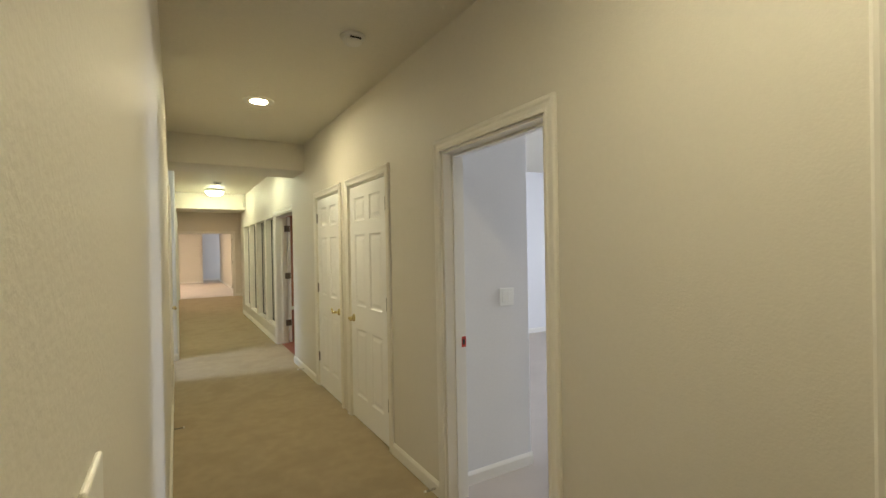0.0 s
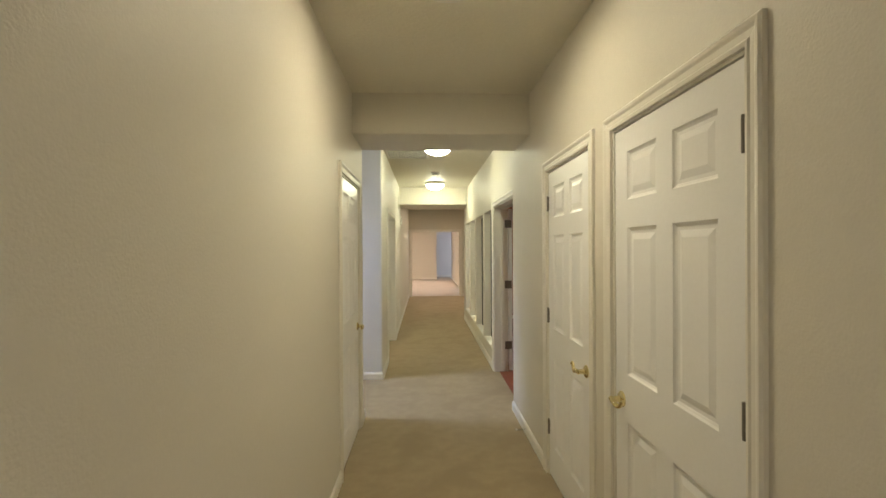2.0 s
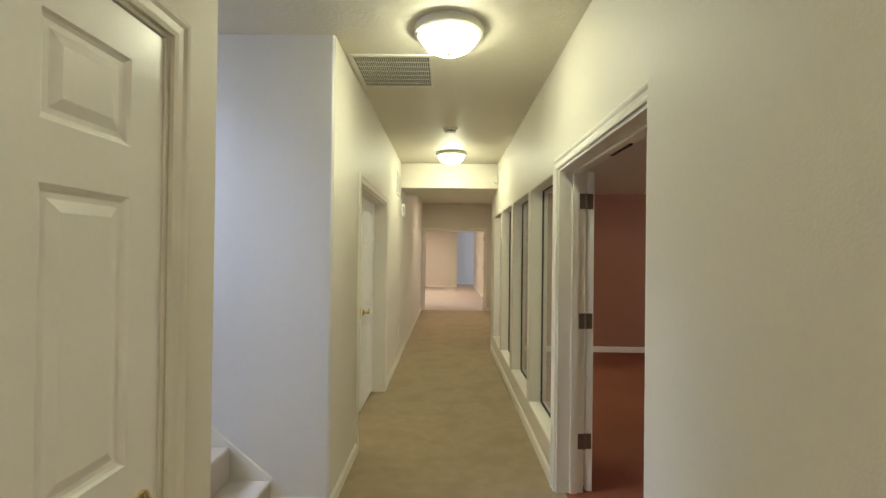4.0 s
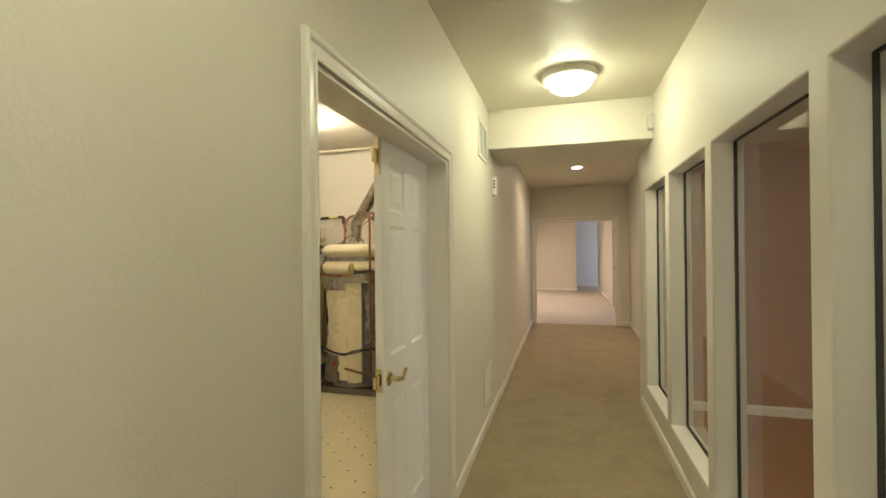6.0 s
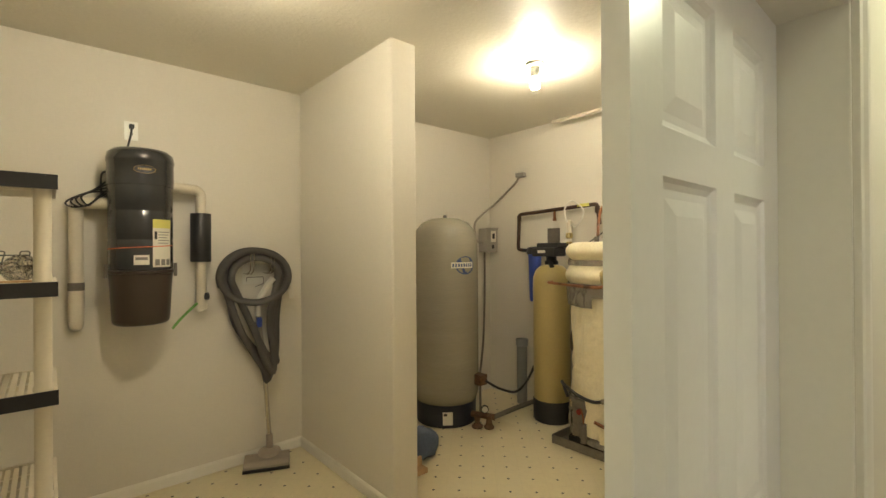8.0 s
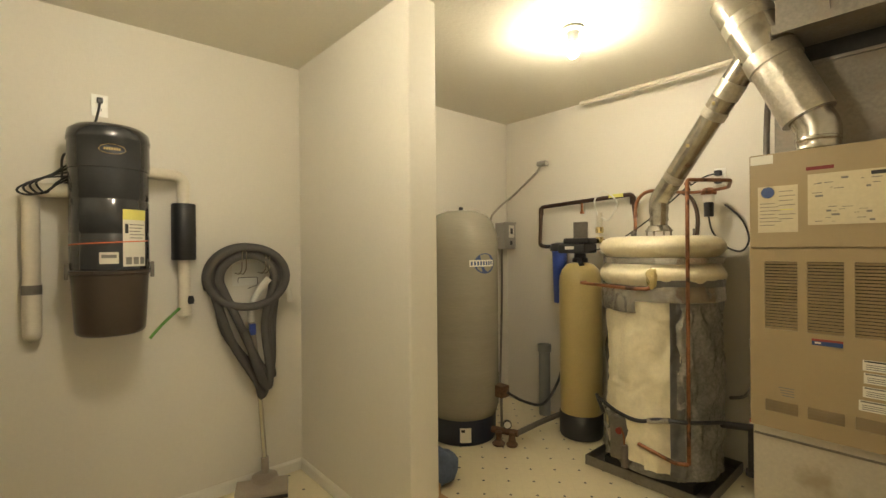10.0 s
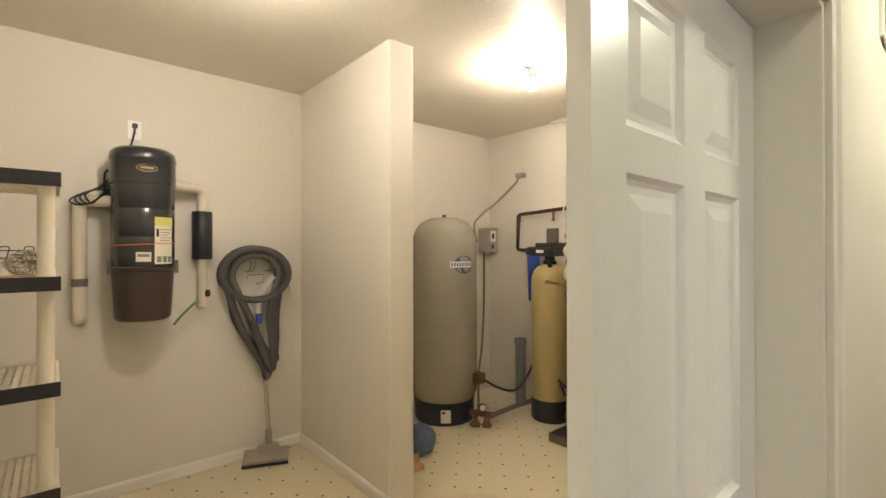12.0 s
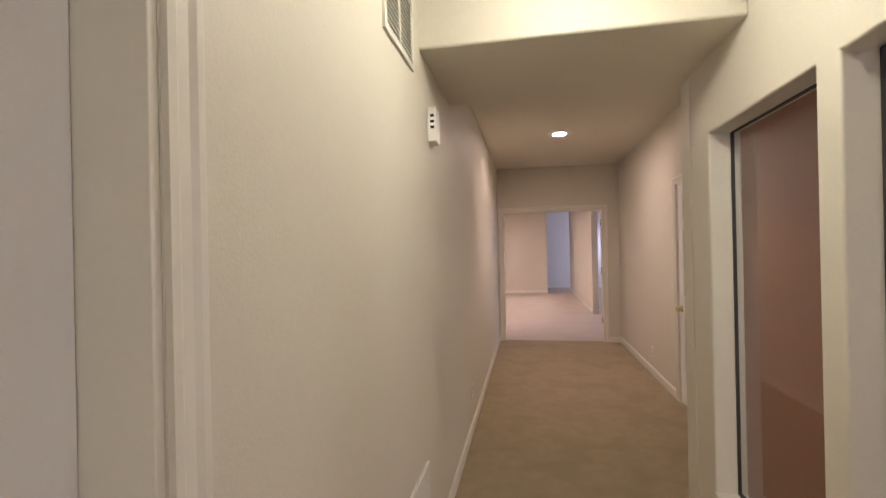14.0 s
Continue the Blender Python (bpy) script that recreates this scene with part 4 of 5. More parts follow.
def oval_patch(cx, cy, r, a_mid, half_a, z_mid, half_z, thick=0.0015, n=20):
    bm = bmesh.new()
    rings = []
    for q in (r, r + thick):
        rings.append([bm.verts.new((cx + q * math.cos(radians(a_mid + half_a * math.cos(k * 2 * math.pi / n))),
                                    cy + q * math.sin(radians(a_mid + half_a * math.cos(k * 2 * math.pi / n))),
                                    z_mid + half_z * math.sin(k * 2 * math.pi / n))) for k in range(n)])
    bm.faces.new(rings[1])
    for k in range(n):
        bm.faces.new((rings[0][k], rings[0][(k + 1) % n], rings[1][(k + 1) % n], rings[1][k]))
    return bm


rim = pw("badge_rim", oval_patch(VX, VY, 0.1695, -1, 18, 1.985, 0.0235, 0.0015), GOLD, va)
pw("badge", oval_patch(VX, VY, 0.171, -1, 17.3, 1.985, 0.022, 0.001), BLACK, rim, "black oval badge with gold rim")
for k in range(7):
    a = -12 + 3.2 * k
    pw("badge_print", curved_patch(VX, VY, 0.1722, a, a + 1.9, 1.980, 1.991, 0.0006, 2), GOLD, rim)
label_sheet = pw("label", curved_patch(VX, VY, 0.164, 12, 52, 1.43, 1.655), PAPER, va, "white paper instruction label")
pw("label_top", curved_patch(VX, VY, 0.166, 12, 52, 1.655, 1.705), YELLOW, label_sheet, "yellow label heading")
small = pw("small_label", curved_patch(VX, VY, 0.164, -20, 6, 1.445, 1.50), PAPER, va, "silver brand label")
pw("small_label_print", curved_patch(VX, VY, 0.1657, -17, 3, 1.472, 1.488, 0.0006), INK, small)
for k in range(5):
    pw("label_line", curved_patch(VX, VY, 0.1657, 22, 49 - 4 * (k % 3), 1.63 - 0.016 * k, 1.634 - 0.016 * k, 0.0006, 4), INK, label_sheet)
for k in range(3):
    pw("label_picture", curved_patch(VX, VY, 0.1657, 16 + 12 * k, 25 + 12 * k, 1.44, 1.475, 0.0006, 3), INK, label_sheet)
pw("label_mark", curved_patch(VX, VY, 0.1657, 15, 20, 1.59, 1.635, 0.0006, 3), BLACK, label_sheet)
pw("string", tube(bmesh.new(), [(VX + 0.166 * math.cos(radians(a)), VY + 0.166 * math.sin(radians(a)), 1.535 + 0.02 * (a + 80) / 140) for a in range(-80, 61, 7)], 0.0028, 6), ORANGE, va, "orange string")
t = thing("vacuum_pipe", pose(-2.84, 7.43, 1.08), "white PVC vacuum pipe on the wall", "pipe", "vacuum pipes")
pipe("pipe", [(-2.74, 7.60, 1.80), (-2.83, 7.45, 1.80), (-2.835, 7.43, 1.78), (-2.835, 7.43, 1.35)], 0.034, PVC, t, seg=16)
pw("coupling", lathe(bmesh.new(), [(0, 1.17), (0.037, 1.17), (0.037, 1.35), (0, 1.35)], 16, (-2.835, 7.43, 0)), PVC, t, smooth=True)
pw("sleeve", lathe(bmesh.new(), [(0, 1.30), (0.0385, 1.30), (0.0385, 1.345), (0, 1.345)], 16, (-2.835, 7.43, 0)), GREY_PIPE, t, smooth=True)
pipe("elbow", [(-2.835, 7.43, 1.17), (-2.835, 7.43, 1.105), (-2.89, 7.43, 1.10)], 0.036, PVC, t, seg=16)
t = thing("vacuum_pipe", pose(-2.84, 8.073, 1.12), "white PVC exhaust pipe with black muffler", "pipe", "vacuum pipes")
pipe("pipe", [(-2.76, 7.86, 1.925), (-2.82, 8.043, 1.925), (-2.83, 8.073, 1.90), (-2.83, 8.073, 1.16), (-2.89, 8.073, 1.14)], 0.032, PVC, t, seg=16, bend=0.06)
pw("muffler", lathe(bmesh.new(), [(0, 1.45), (0.058, 1.45), (0.062, 1.455), (0.062, 1.765), (0.058, 1.77), (0, 1.77)], 24, (-2.83, 8.073, 0)), BLACK, t, "black foam muffler", smooth=True)
pw("collar", lathe(bmesh.new(), [(0, 1.135), (0.037, 1.135), (0.037, 1.19), (0, 1.19)], 16, (-2.83, 8.073, 0)), PVC, t, smooth=True)
t = thing("green_strap", pose(-2.80, 7.95, 1.02), "short green plastic strap hanging from the pipe", "strap")
pw("strap", tube(bmesh.new(), smooth_path([(-2.805, 8.045, 1.18), (-2.80, 7.96, 1.10), (-2.80, 7.90, 1.03)]), 0.008, 6), GREEN, t)
pw("plug", lathe(bmesh.new(), [(0, 1.20), (0.014, 1.20), (0.018, 1.22), (0.012, 1.245), (0, 1.245)], 10, (-2.80, 8.10, 0)), BLACK, t, "black cap")
outlet(pose(-2.895, 7.70, 2.27, 0, 0, 90), "white wall outlet with a black plug above the vacuum")
t = thing("power_cord", pose(-2.86, 7.60, 1.85), "black power cord looped beside the vacuum", "cord")
pw("plug", boxes((-2.887, 7.687, 2.28, -2.855, 7.713, 2.306)), BLACK, t, bevel=0.004)
pipe("cord", [(-2.86, 7.70, 2.29), (-2.845, 7.69, 2.22), (-2.85, 7.665, 2.13), (-2.87, 7.60, 2.02), (-2.86, 7.55, 1.98), (-2.83, 7.545, 1.86)], 0.006, BLACK, t, soft=True, seg=6)
for k in range(4):
    pipe("loop", [(-2.80, 7.57, 1.875 + 0.02 * k), (-2.79 + 0.008 * k, 7.47 + 0.012 * k, 1.855 + 0.006 * k), (-2.80 + 0.01 * k, 7.385 + 0.022 * k, 1.80 + 0.010 * k), (-2.78, 7.42 + 0.022 * k, 1.772 + 0.004 * k),
                  (-2.77 + 0.008 * k, 7.51 + 0.004 * k, 1.795 + 0.012 * k), (-2.80, 7.575, 1.835 + 0.016 * k)], 0.005, BLACK, t, soft=True, seg=6)

# vacuum hose on its rack, with the wand and power head
hr = thing("hose_rack", pose(-2.88, 8.42, 1.36), "white wall rack with two wire hooks", "rack")
pw("plate", boxes((-2.893, 8.35, 1.28, -2.885, 8.54, 1.42)), PLASTIC, hr, bevel=0.002)
for y in (8.375, 8.515):
    pw("hook", tube(bmesh.new(), rounded([(-2.885, y - 0.012, 1.36), (-2.80, y - 0.012, 1.355), (-2.745, y - 0.012, 1.385), (-2.735, y - 0.012, 1.50),
                                          (-2.735, y + 0.012, 1.50), (-2.745, y + 0.012, 1.385), (-2.80, y + 0.012, 1.355), (-2.885, y + 0.012, 1.36)], 0.012), 0.0035, 8), GALV, hr, "bent wire hook")
pw("wire", tube(bmesh.new(), rounded([(-2.88, 8.38, 1.30), (-2.88, 8.38, 1.33), (-2.88, 8.50, 1.33), (-2.88, 8.50, 1.28), (-2.88, 8.44, 1.26)], 0.01), 0.0025, 6), STEEL, hr)
ho = thing("vacuum_hose", pose(-2.80, 8.45, 0.62), "dark grey fabric-covered vacuum hose coiled on the rack", "hose")
pts = []
for k, (r, dx, bot, sy) in enumerate(((0.205, 0.0, 0.66, 0.10), (0.160, 0.030, 0.60, 0.06), (0.195, 0.055, 0.72, 0.11), (0.150, 0.075, 0.66, 0.08))):
    for a in range(200, -21, -22):
        q = radians(a)
        pts.append((-2.835 + dx, 8.404 + (r + 0.012) * math.cos(q), 1.335 + r * 0.92 * math.sin(q)))
    pts += [(-2.82 + dx, 8.405 + 0.165 - 0.025 * k, 1.05), (-2.81 + dx, 8.410 + 0.150 - 0.015 * k, 0.80), (-2.80 + dx, 8.425 + sy, bot), (-2.80 + dx, 8.425 + 0.03, bot + 0.09), (-2.81 + dx, 8.405 - 0.125 + 0.030 * k, bot + 0.36)]
pipe("hose", pts, 0.0245, HOSE, ho, soft=True, seg=12)
ring = [(-2.745 + 0.01 * math.cos(radians(a)), 8.402 + 0.225 * math.cos(radians(a)), 1.34 + 0.180 * math.sin(radians(a))) for a in range(150, 541, 15)]
pipe("hose_ring", ring, 0.0245, HOSE, ho, soft=True, seg=12)
pipe("cuff", [(-2.78, 8.645, 1.30), (-2.78, 8.665, 1.22), (-2.79, 8.675, 1.17)], 0.017, PLASTIC, ho, "grey plastic hose end", soft=True)
wd = thing("vacuum_wand", pose(-2.66, 8.45, 0.0), "grey power head with a chrome wand leaning on the wall", "vacuum cleaner")
CHROME = mat("chrome_tube", (0.62, 0.60, 0.55), 0.15, 1.0, vary=0.05)
HEAD = mat("warm_grey_plastic", (0.33, 0.28, 0.22), 0.35, vary=0.05)
bm = bmesh.new()
rot = pose(-2.755, 8.475, 0, 0, 0, -24)
prof = [(0.10, 0.0), (0.10, 0.035), (0.07, 0.055), (-0.02, 0.075), (-0.05, 0.06), (-0.06, 0.0)]
vs = [[bm.verts.new(rot @ Vector((x, y, z + 0.006))) for x, z in prof] for y in (-0.15, -0.135, 0.135, 0.15)]
for a, b in zip(vs, vs[1:]):
    for k in range(6):
        bm.faces.new((a[k], a[(k + 1) % 6], b[(k + 1) % 6], b[k]))
bm.faces.new(vs[0])
bm.faces.new(vs[-1])
pw("power_head", bm, HEAD, wd, "grey plastic floor head", bevel=0.008)
bm = bmesh.new()
vs = [[bm.verts.new(rot @ Vector((x, y, z))) for x, z in ((0.088, 0.001), (0.106, 0.001), (0.106, 0.022), (0.088, 0.022))] for y in (-0.152, 0.152)]
for k in range(4):
    bm.faces.new((vs[0][k], vs[0][(k + 1) % 4], vs[1][(k + 1) % 4], vs[1][k]))
bm.faces.new(vs[0])
bm.faces.new(vs[1])
pw("bumper", bm, BLACK, wd, "black rubber bumper")
pw("motor_hood", lathe(bmesh.new(), [(0, 0.0), (0.085, 0.0), (0.09, 0.05), (0.075, 0.085), (0.04, 0.10), (0, 0.102)], 20, (-2.785, 8.50, 0.006)), HEAD, wd, smooth=True)
pw("neck", rod((-2.79, 8.505, 0.09), (-2.795, 8.505, 0.20), 0.024), HEAD, wd, smooth=True)
pw("wand", rod((-2.795, 8.505, 0.18), (-2.80, 8.475, 0.66), 0.0155), CHROME, wd, "chrome telescopic wand", smooth=True)
pw("wand_upper", rod((-2.79, 8.475, 0.64), (-2.80, 8.43, 1.08), 0.0185), HEAD, wd, smooth=True)
pw("wand_latch", boxes((-2.795, 8.415, 0.98, -2.765, 8.45, 1.05)), BLUE, wd, "blue latch", bevel=0.005)
pipe("grip", [(-2.80, 8.43, 1.06), (-2.785, 8.43, 1.16), (-2.76, 8.475, 1.26), (-2.75, 8.525, 1.325)], 0.021, PLASTIC, wd, "cream plastic hand grip", soft=True)

# pressure tank
TX, TY = -2.575, 10.02
tk = thing("pressure_tank", pose(TX, TY, 0), "tall grey water pressure tank on a black base", "water tank")
pw("vessel", lathe(bmesh.new(), [(0, 0.155), (0.22, 0.155), (0.27, 0.19), (0.293, 0.26), (0.296, 0.40), (0.296, 1.54), (0.288, 1.62), (0.262, 1.70), (0.21, 1.765), (0.13, 1.80), (0, 1.812)], 56, (TX, TY, 0)), TANK, tk, "ribbed grey fibre-wound vessel", smooth=True)
pw("base", lathe(bmesh.new(), [(0.0, 0.0), (0.262, 0.0), (0.268, 0.02), (0.272, 0.19), (0.255, 0.20), (0, 0.20)], 40, (TX, TY, 0)), DEEP_NAVY, tk, "black plastic base", smooth=True)
pw("air_cap", lathe(bmesh.new(), [(0, 1.80), (0.018, 1.80), (0.018, 1.835), (0, 1.838)], 12, (TX, TY, 0)), BLACK, tk)
tank_badge = pw("badge", oval_patch(TX, TY, 0.297, -6, 19, 1.385, 0.078, 0.0015), NAVY, tk, "navy oval badge")
pw("badge_bar", curved_patch(TX, TY, 0.299, -32, 10, 1.362, 1.412, 0.001), PAPER, tank_badge)
for k in range(8):
    a = -30 + 4.9 * k
    pw("badge_print", curved_patch(TX, TY, 0.3003, a, a + 2.8, 1.372, 1.402, 0.0008, 2), NAVY, tank_badge)
base_label = pw("base_label", curved_patch(TX, TY, 0.2722, -48, -30, 0.03, 0.14), PAPER, tk, "white warning label")
pw("base_label_print", curved_patch(TX, TY, 0.274, -46, -40, 0.108, 0.128, 0.0006, 3), BLACK, base_label)

t = thing("disconnect_box", pose(-2.89, 10.87, 1.49), "grey metal electrical box on the wall", "electrical box")
GREYBOX = mat("grey_box_paint", (0.34, 0.32, 0.28), 0.45, vary=0.05)
pw("case", boxes((-2.893, 10.787, 1.49, -2.77, 10.95, 1.745)), GREYBOX, t, bevel=0.004)
pw("lid_rim", boxes((-2.785, 10.782, 1.735, -2.762, 10.955, 1.75)), GREYBOX, t, bevel=0.003)
pw("label", boxes((-2.7695, 10.845, 1.60, -2.768, 10.925, 1.72)), PAPER, t, "white printed label")
pw("label_mark", boxes((-2.7678, 10.868, 1.635, -2.767, 10.904, 1.69)), BLACK, t)
pw("switch_lever", boxes((-2.7695, 10.86, 1.53, -2.755, 10.885, 1.57)), BLACK, t, bevel=0.004)
pipe("conduit", [(-2.84, 10.79, 1.60), (-2.865, 10.73, 1.62), (-2.875, 10.71, 1.79), (-2.86, 10.83, 1.91), (-2.772, 10.92, 2.015), (-2.60, 10.935, 2.14), (-2.50, 10.935, 2.21), (-2.45, 10.935, 2.275)], 0.011, mat("pale_armoured_cable", (0.40, 0.37, 0.31), 0.4, 0.5, vary=0.15, big=40), t, "flexible pale grey conduit", soft=True)
pw("wall_fitting", boxes((-2.48, 10.90, 2.255, -2.38, 10.963, 2.30)), GREYBOX, t, bevel=0.01)
pipe("cable", [(-2.83, 10.81, 1.495), (-2.83, 10.81, 1.2), (-2.83, 10.80, 0.85), (-2.74, 10.68, 0.52), (-2.45, 10.34, 0.40), (-2.30, 10.16, 0.40)], 0.011, GREY_PIPE, t, "grey cable down to the switch", soft=True)

mf = thing("tank_manifold", pose(-2.24, 10.13, 0), "rusty pipe manifold with pressure switch and gauge", "plumbing")
pw("switch_box", boxes((-2.32, 10.10, 0.34, -2.22, 10.19, 0.43)), RUST, mf, "small brown switch box", bevel=0.006)
pw("riser", rod((-2.26, 10.14, 0.06), (-2.27, 10.15, 0.35), 0.010), STEEL, mf)
pw("tee", rod((-2.40, 10.06, 0.085), (-2.12, 10.17, 0.085), 0.026), RUST, mf, smooth=True)
pw("valve", lathe(bmesh.new(), [(0, 0.0), (0.045, 0.0), (0.05, 0.015), (0.035, 0.03), (0.02, 0.04), (0.028, 0.1), (0, 0.11)], 14, (-2.22, 10.06, 0)), RUST, mf, "rusty drain valve", smooth=True)
pw("valve", lathe(bmesh.new(), [(0, 0.0), (0.04, 0.0), (0.045, 0.015), (0.03, 0.03), (0.02, 0.1), (0, 0.11)], 14, (-2.14, 10.12, 0)), RUST, mf, smooth=True)
pw("gauge", lathe(bmesh.new(), [(0, -0.012), (0.032, -0.012), (0.034, 0.0), (0.034, 0.012), (0.028, 0.014), (0, 0.014)], 20, m=pose(-2.17, 10.10, 0.16, 90, 0, 48)), BLACK, mf, "round pressure gauge", smooth=True)
pw("gauge_face", lathe(bmesh.new(), [(0, 0.0145), (0.026, 0.0145), (0.026, 0.0155), (0, 0.0155)], 20, m=pose(-2.17, 10.10, 0.16, 90, 0, 48)), PAPER, mf)
pipe("outlet_pipe", [(-2.13, 10.17, 0.085), (-2.12, 10.45, 0.10), (-2.10, 10.60, 0.11), (-2.08, 10.80, 0.12)], 0.021, GREY_PIPE, mf, "grey pipe along the floor", bend=0.05)
pipe("hose", [(-2.22, 10.16, 0.38), (-2.12, 10.25, 0.31), (-2.05, 10.40, 0.28), (-2.05, 10.60, 0.42), (-2.12, 10.80, 0.62)], 0.011, BLACK, mf, "black drain hose", soft=True)
t = thing("standpipe", pose(-2.36, 10.84, 0), "open grey plastic standpipe on the floor", "pipe")
PIPEGREY = mat("blue_grey_pvc", (0.22, 0.225, 0.21), 0.45, vary=0.06)
pw("pipe", lathe(bmesh.new(), [(0.045, 0.0), (0.050, 0.0), (0.050, 0.56), (0.060, 0.57), (0.060, 0.63), (0.054, 0.63), (0.054, 0.58), (0.045, 0.55), (0.045, 0.0)], 24, (-2.36, 10.84, 0)), PIPEGREY, t, smooth=True)

# softener
SX, SY = -1.905, 10.70
so = thing("water_softener", pose(SX, SY, 0), "mustard resin tank with black control head", "water softener")
pw("tank", lathe(bmesh.new(), [(0, 0.17), (0.160, 0.17), (0.163, 0.20), (0.165, 0.5), (0.165, 1.22), (0.160, 1.27), (0.142, 1.325), (0.105, 1.365), (0.05, 1.385), (0.0, 1.385)], 40, (SX, SY, 0)), RESIN, so, smooth=True)
pw("boot", lathe(bmesh.new(), [(0, 0.0), (0.160, 0.0), (0.168, 0.02), (0.170, 0.185), (0.166, 0.19), (0, 0.19)], 40, (SX, SY, 0)), BLACK, so, "black rubber boot", smooth=True)
pw("neck", lathe(bmesh.new(), [(0, 1.375), (0.06, 1.375), (0.06, 1.41), (0.045, 1.42), (0.045, 1.47), (0, 1.47)], 24, (SX, SY, 0)), BLACK, so, smooth=True)
pw("control_head", boxes((SX - 0.13, SY - 0.12, 1.455, SX + 0.11, SY + 0.07, 1.53), (SX - 0.10, SY - 0.09, 1.53, SX + 0.13, SY + 0.05, 1.575)), BLACK, so, "black plastic control head", bevel=0.012)
pw("head_label", boxes((SX - 0.06, SY - 0.123, 1.485, SX + 0.02, SY - 0.1205, 1.51)), PAPER, so)
pw("drain_stub", rod((SX + 0.03, SY - 0.06, 1.40), (SX + 0.07, SY - 0.09, 1.36), 0.02), BLACK, so, smooth=True)
pipe("power_lead", [(SX + 0.11, SY - 0.05, 1.46), (SX + 0.30, SY + 0.05, 1.55), (SX + 0.55, SY + 0.15, 1.75), (SX + 0.72, SY + 0.24, 1.93)], 0.005, BLACK, so, "black power lead", soft=True, seg=6)

fi = thing("water_filter", pose(-2.185, 10.83, 1.0), "blue whole-house water filter housing", "water filter")
pw("housing", lathe(bmesh.new(), [(0, 1.02), (0.045, 1.02), (0.052, 1.03), (0.062, 1.42), (0.066, 1.47), (0, 1.47)], 28, (-2.185, 10.83, 0)), BLUE, fi, "blue plastic housing", smooth=True)
pw("cap", lathe(bmesh.new(), [(0, 1.471), (0.078, 1.471), (0.08, 1.50), (0.07, 1.535), (0.03, 1.545), (0, 1.545)], 28, (-2.185, 10.83, 0)), BLACK, fi, "black filter cap", smooth=True)
pw("bracket", boxes((-2.12, 10.945, 1.55, -1.99, 10.962, 1.72)), TIN, fi)
pw("port", rod((-2.33, 10.84, 1.51), (-2.03, 10.84, 1.51), 0.018), BLACK, fi, smooth=True)

pl = thing("wall_pipes", pose(-1.95, 10.9, 1.5), "tarnished copper pipes looping along the wall", "pipe")
pipe("main_pipe", [(-2.34, 10.85, 1.51), (-2.42, 10.87, 1.52), (-2.42, 10.89, 1.87), (-1.56, 10.89, 1.91), (-1.54, 10.89, 1.73)], 0.0175, DARK_PIPE, pl, bend=0.03, seg=12)
for x in (-2.42, -1.56):
    pw("elbow", lathe(bmesh.new(), [(0, -0.03), (0.022, -0.03), (0.022, 0.03), (0, 0.03)], 12, (x, 10.89, 1.83 if x < -2 else 1.86)), DARK_PIPE, pl, smooth=True)
pw("stub", rod((-2.0, 10.89, 1.80), (-2.0, 10.89, 1.89), 0.012), COPPER, pl, smooth=True)
pw("stub_cap", rod((-2.0, 10.89, 1.785), (-2.0, 10.89, 1.805), 0.018), COPPER, pl, smooth=True)
pw("tag", boxes((-1.75, 10.872, 1.895, -1.63, 10.874, 1.922)), YELLOW, pl, "yellow tag")
bm = rod((-1.83, 10.87, 1.45), (-1.83, 10.87, 1.78), 0.024)
pw("bypass_valve", bm, PVC, pl, "white bypass valve body", smooth=True)
for z in (1.56, 1.64):
    pw("brass_union", lathe(bmesh.new(), [(0, z - 0.025), (0.03, z - 0.025), (0.033, z), (0.03, z + 0.025), (0, z + 0.025)], 14, (-1.83, 10.87, 0)), BRASS, pl, smooth=True)
pipe("white_tube", [(-1.83, 10.84, 1.76), (-1.85, 10.83, 1.88), (-1.77, 10.83, 1.95), (-1.67, 10.85, 1.85), (-1.74, 10.85, 1.72), (-1.80, 10.85, 1.74)], 0.007, PLASTIC, pl, "thin white tube", soft=True, seg=8)
pipe("flex_connector", [(-1.47, 10.72, 1.50), (-1.47, 10.74, 1.66), (-1.50, 10.80, 1.74), (-1.51, 10.86, 1.85), (-1.46, 10.88, 1.91), (-1.38, 10.88, 1.92)], 0.013, COPPER, pl, "copper flexible connector", soft=True)
pipe("flex_connector", [(-1.05, 10.70, 1.50), (-1.04, 10.72, 1.68), (-1.10, 10.80, 1.82), (-1.20, 10.88, 1.89)], 0.013, DARK_PIPE, pl, soft=True)
for x in (-1.47, -1.05):
    pw("union", lathe(bmesh.new(), [(0, 1.54), (0.02, 1.54), (0.02, 1.62), (0, 1.62)], 10, (x, 10.715, 0)), STEEL, pl, smooth=True)

# recirculation pump and its pipework
rp = thing("circulation_pump", pose(-1.03, 10.85, 1.8), "small brass circulation pump with black lead", "pump")
pw("pump_body", lathe(bmesh.new(), [(0, 1.70), (0.028, 1.70), (0.030, 1.79), (0.024, 1.795), (0, 1.795)], 18, (-1.0, 10.80, 0)), BLACK, rp, smooth=True)
pw("pump_can", lathe(bmesh.new(), [(0, 1.796), (0.034, 1.796), (0.034, 1.845), (0, 1.845)], 18, (-1.0, 10.80, 0)), PLASTIC, rp, smooth=True)
pw("pump_head", lathe(bmesh.new(), [(0, 1.846), (0.046, 1.846), (0.048, 1.87), (0.03, 1.89), (0, 1.895)], 18, (-1.0, 10.80, 0)), COPPER, rp, smooth=True)
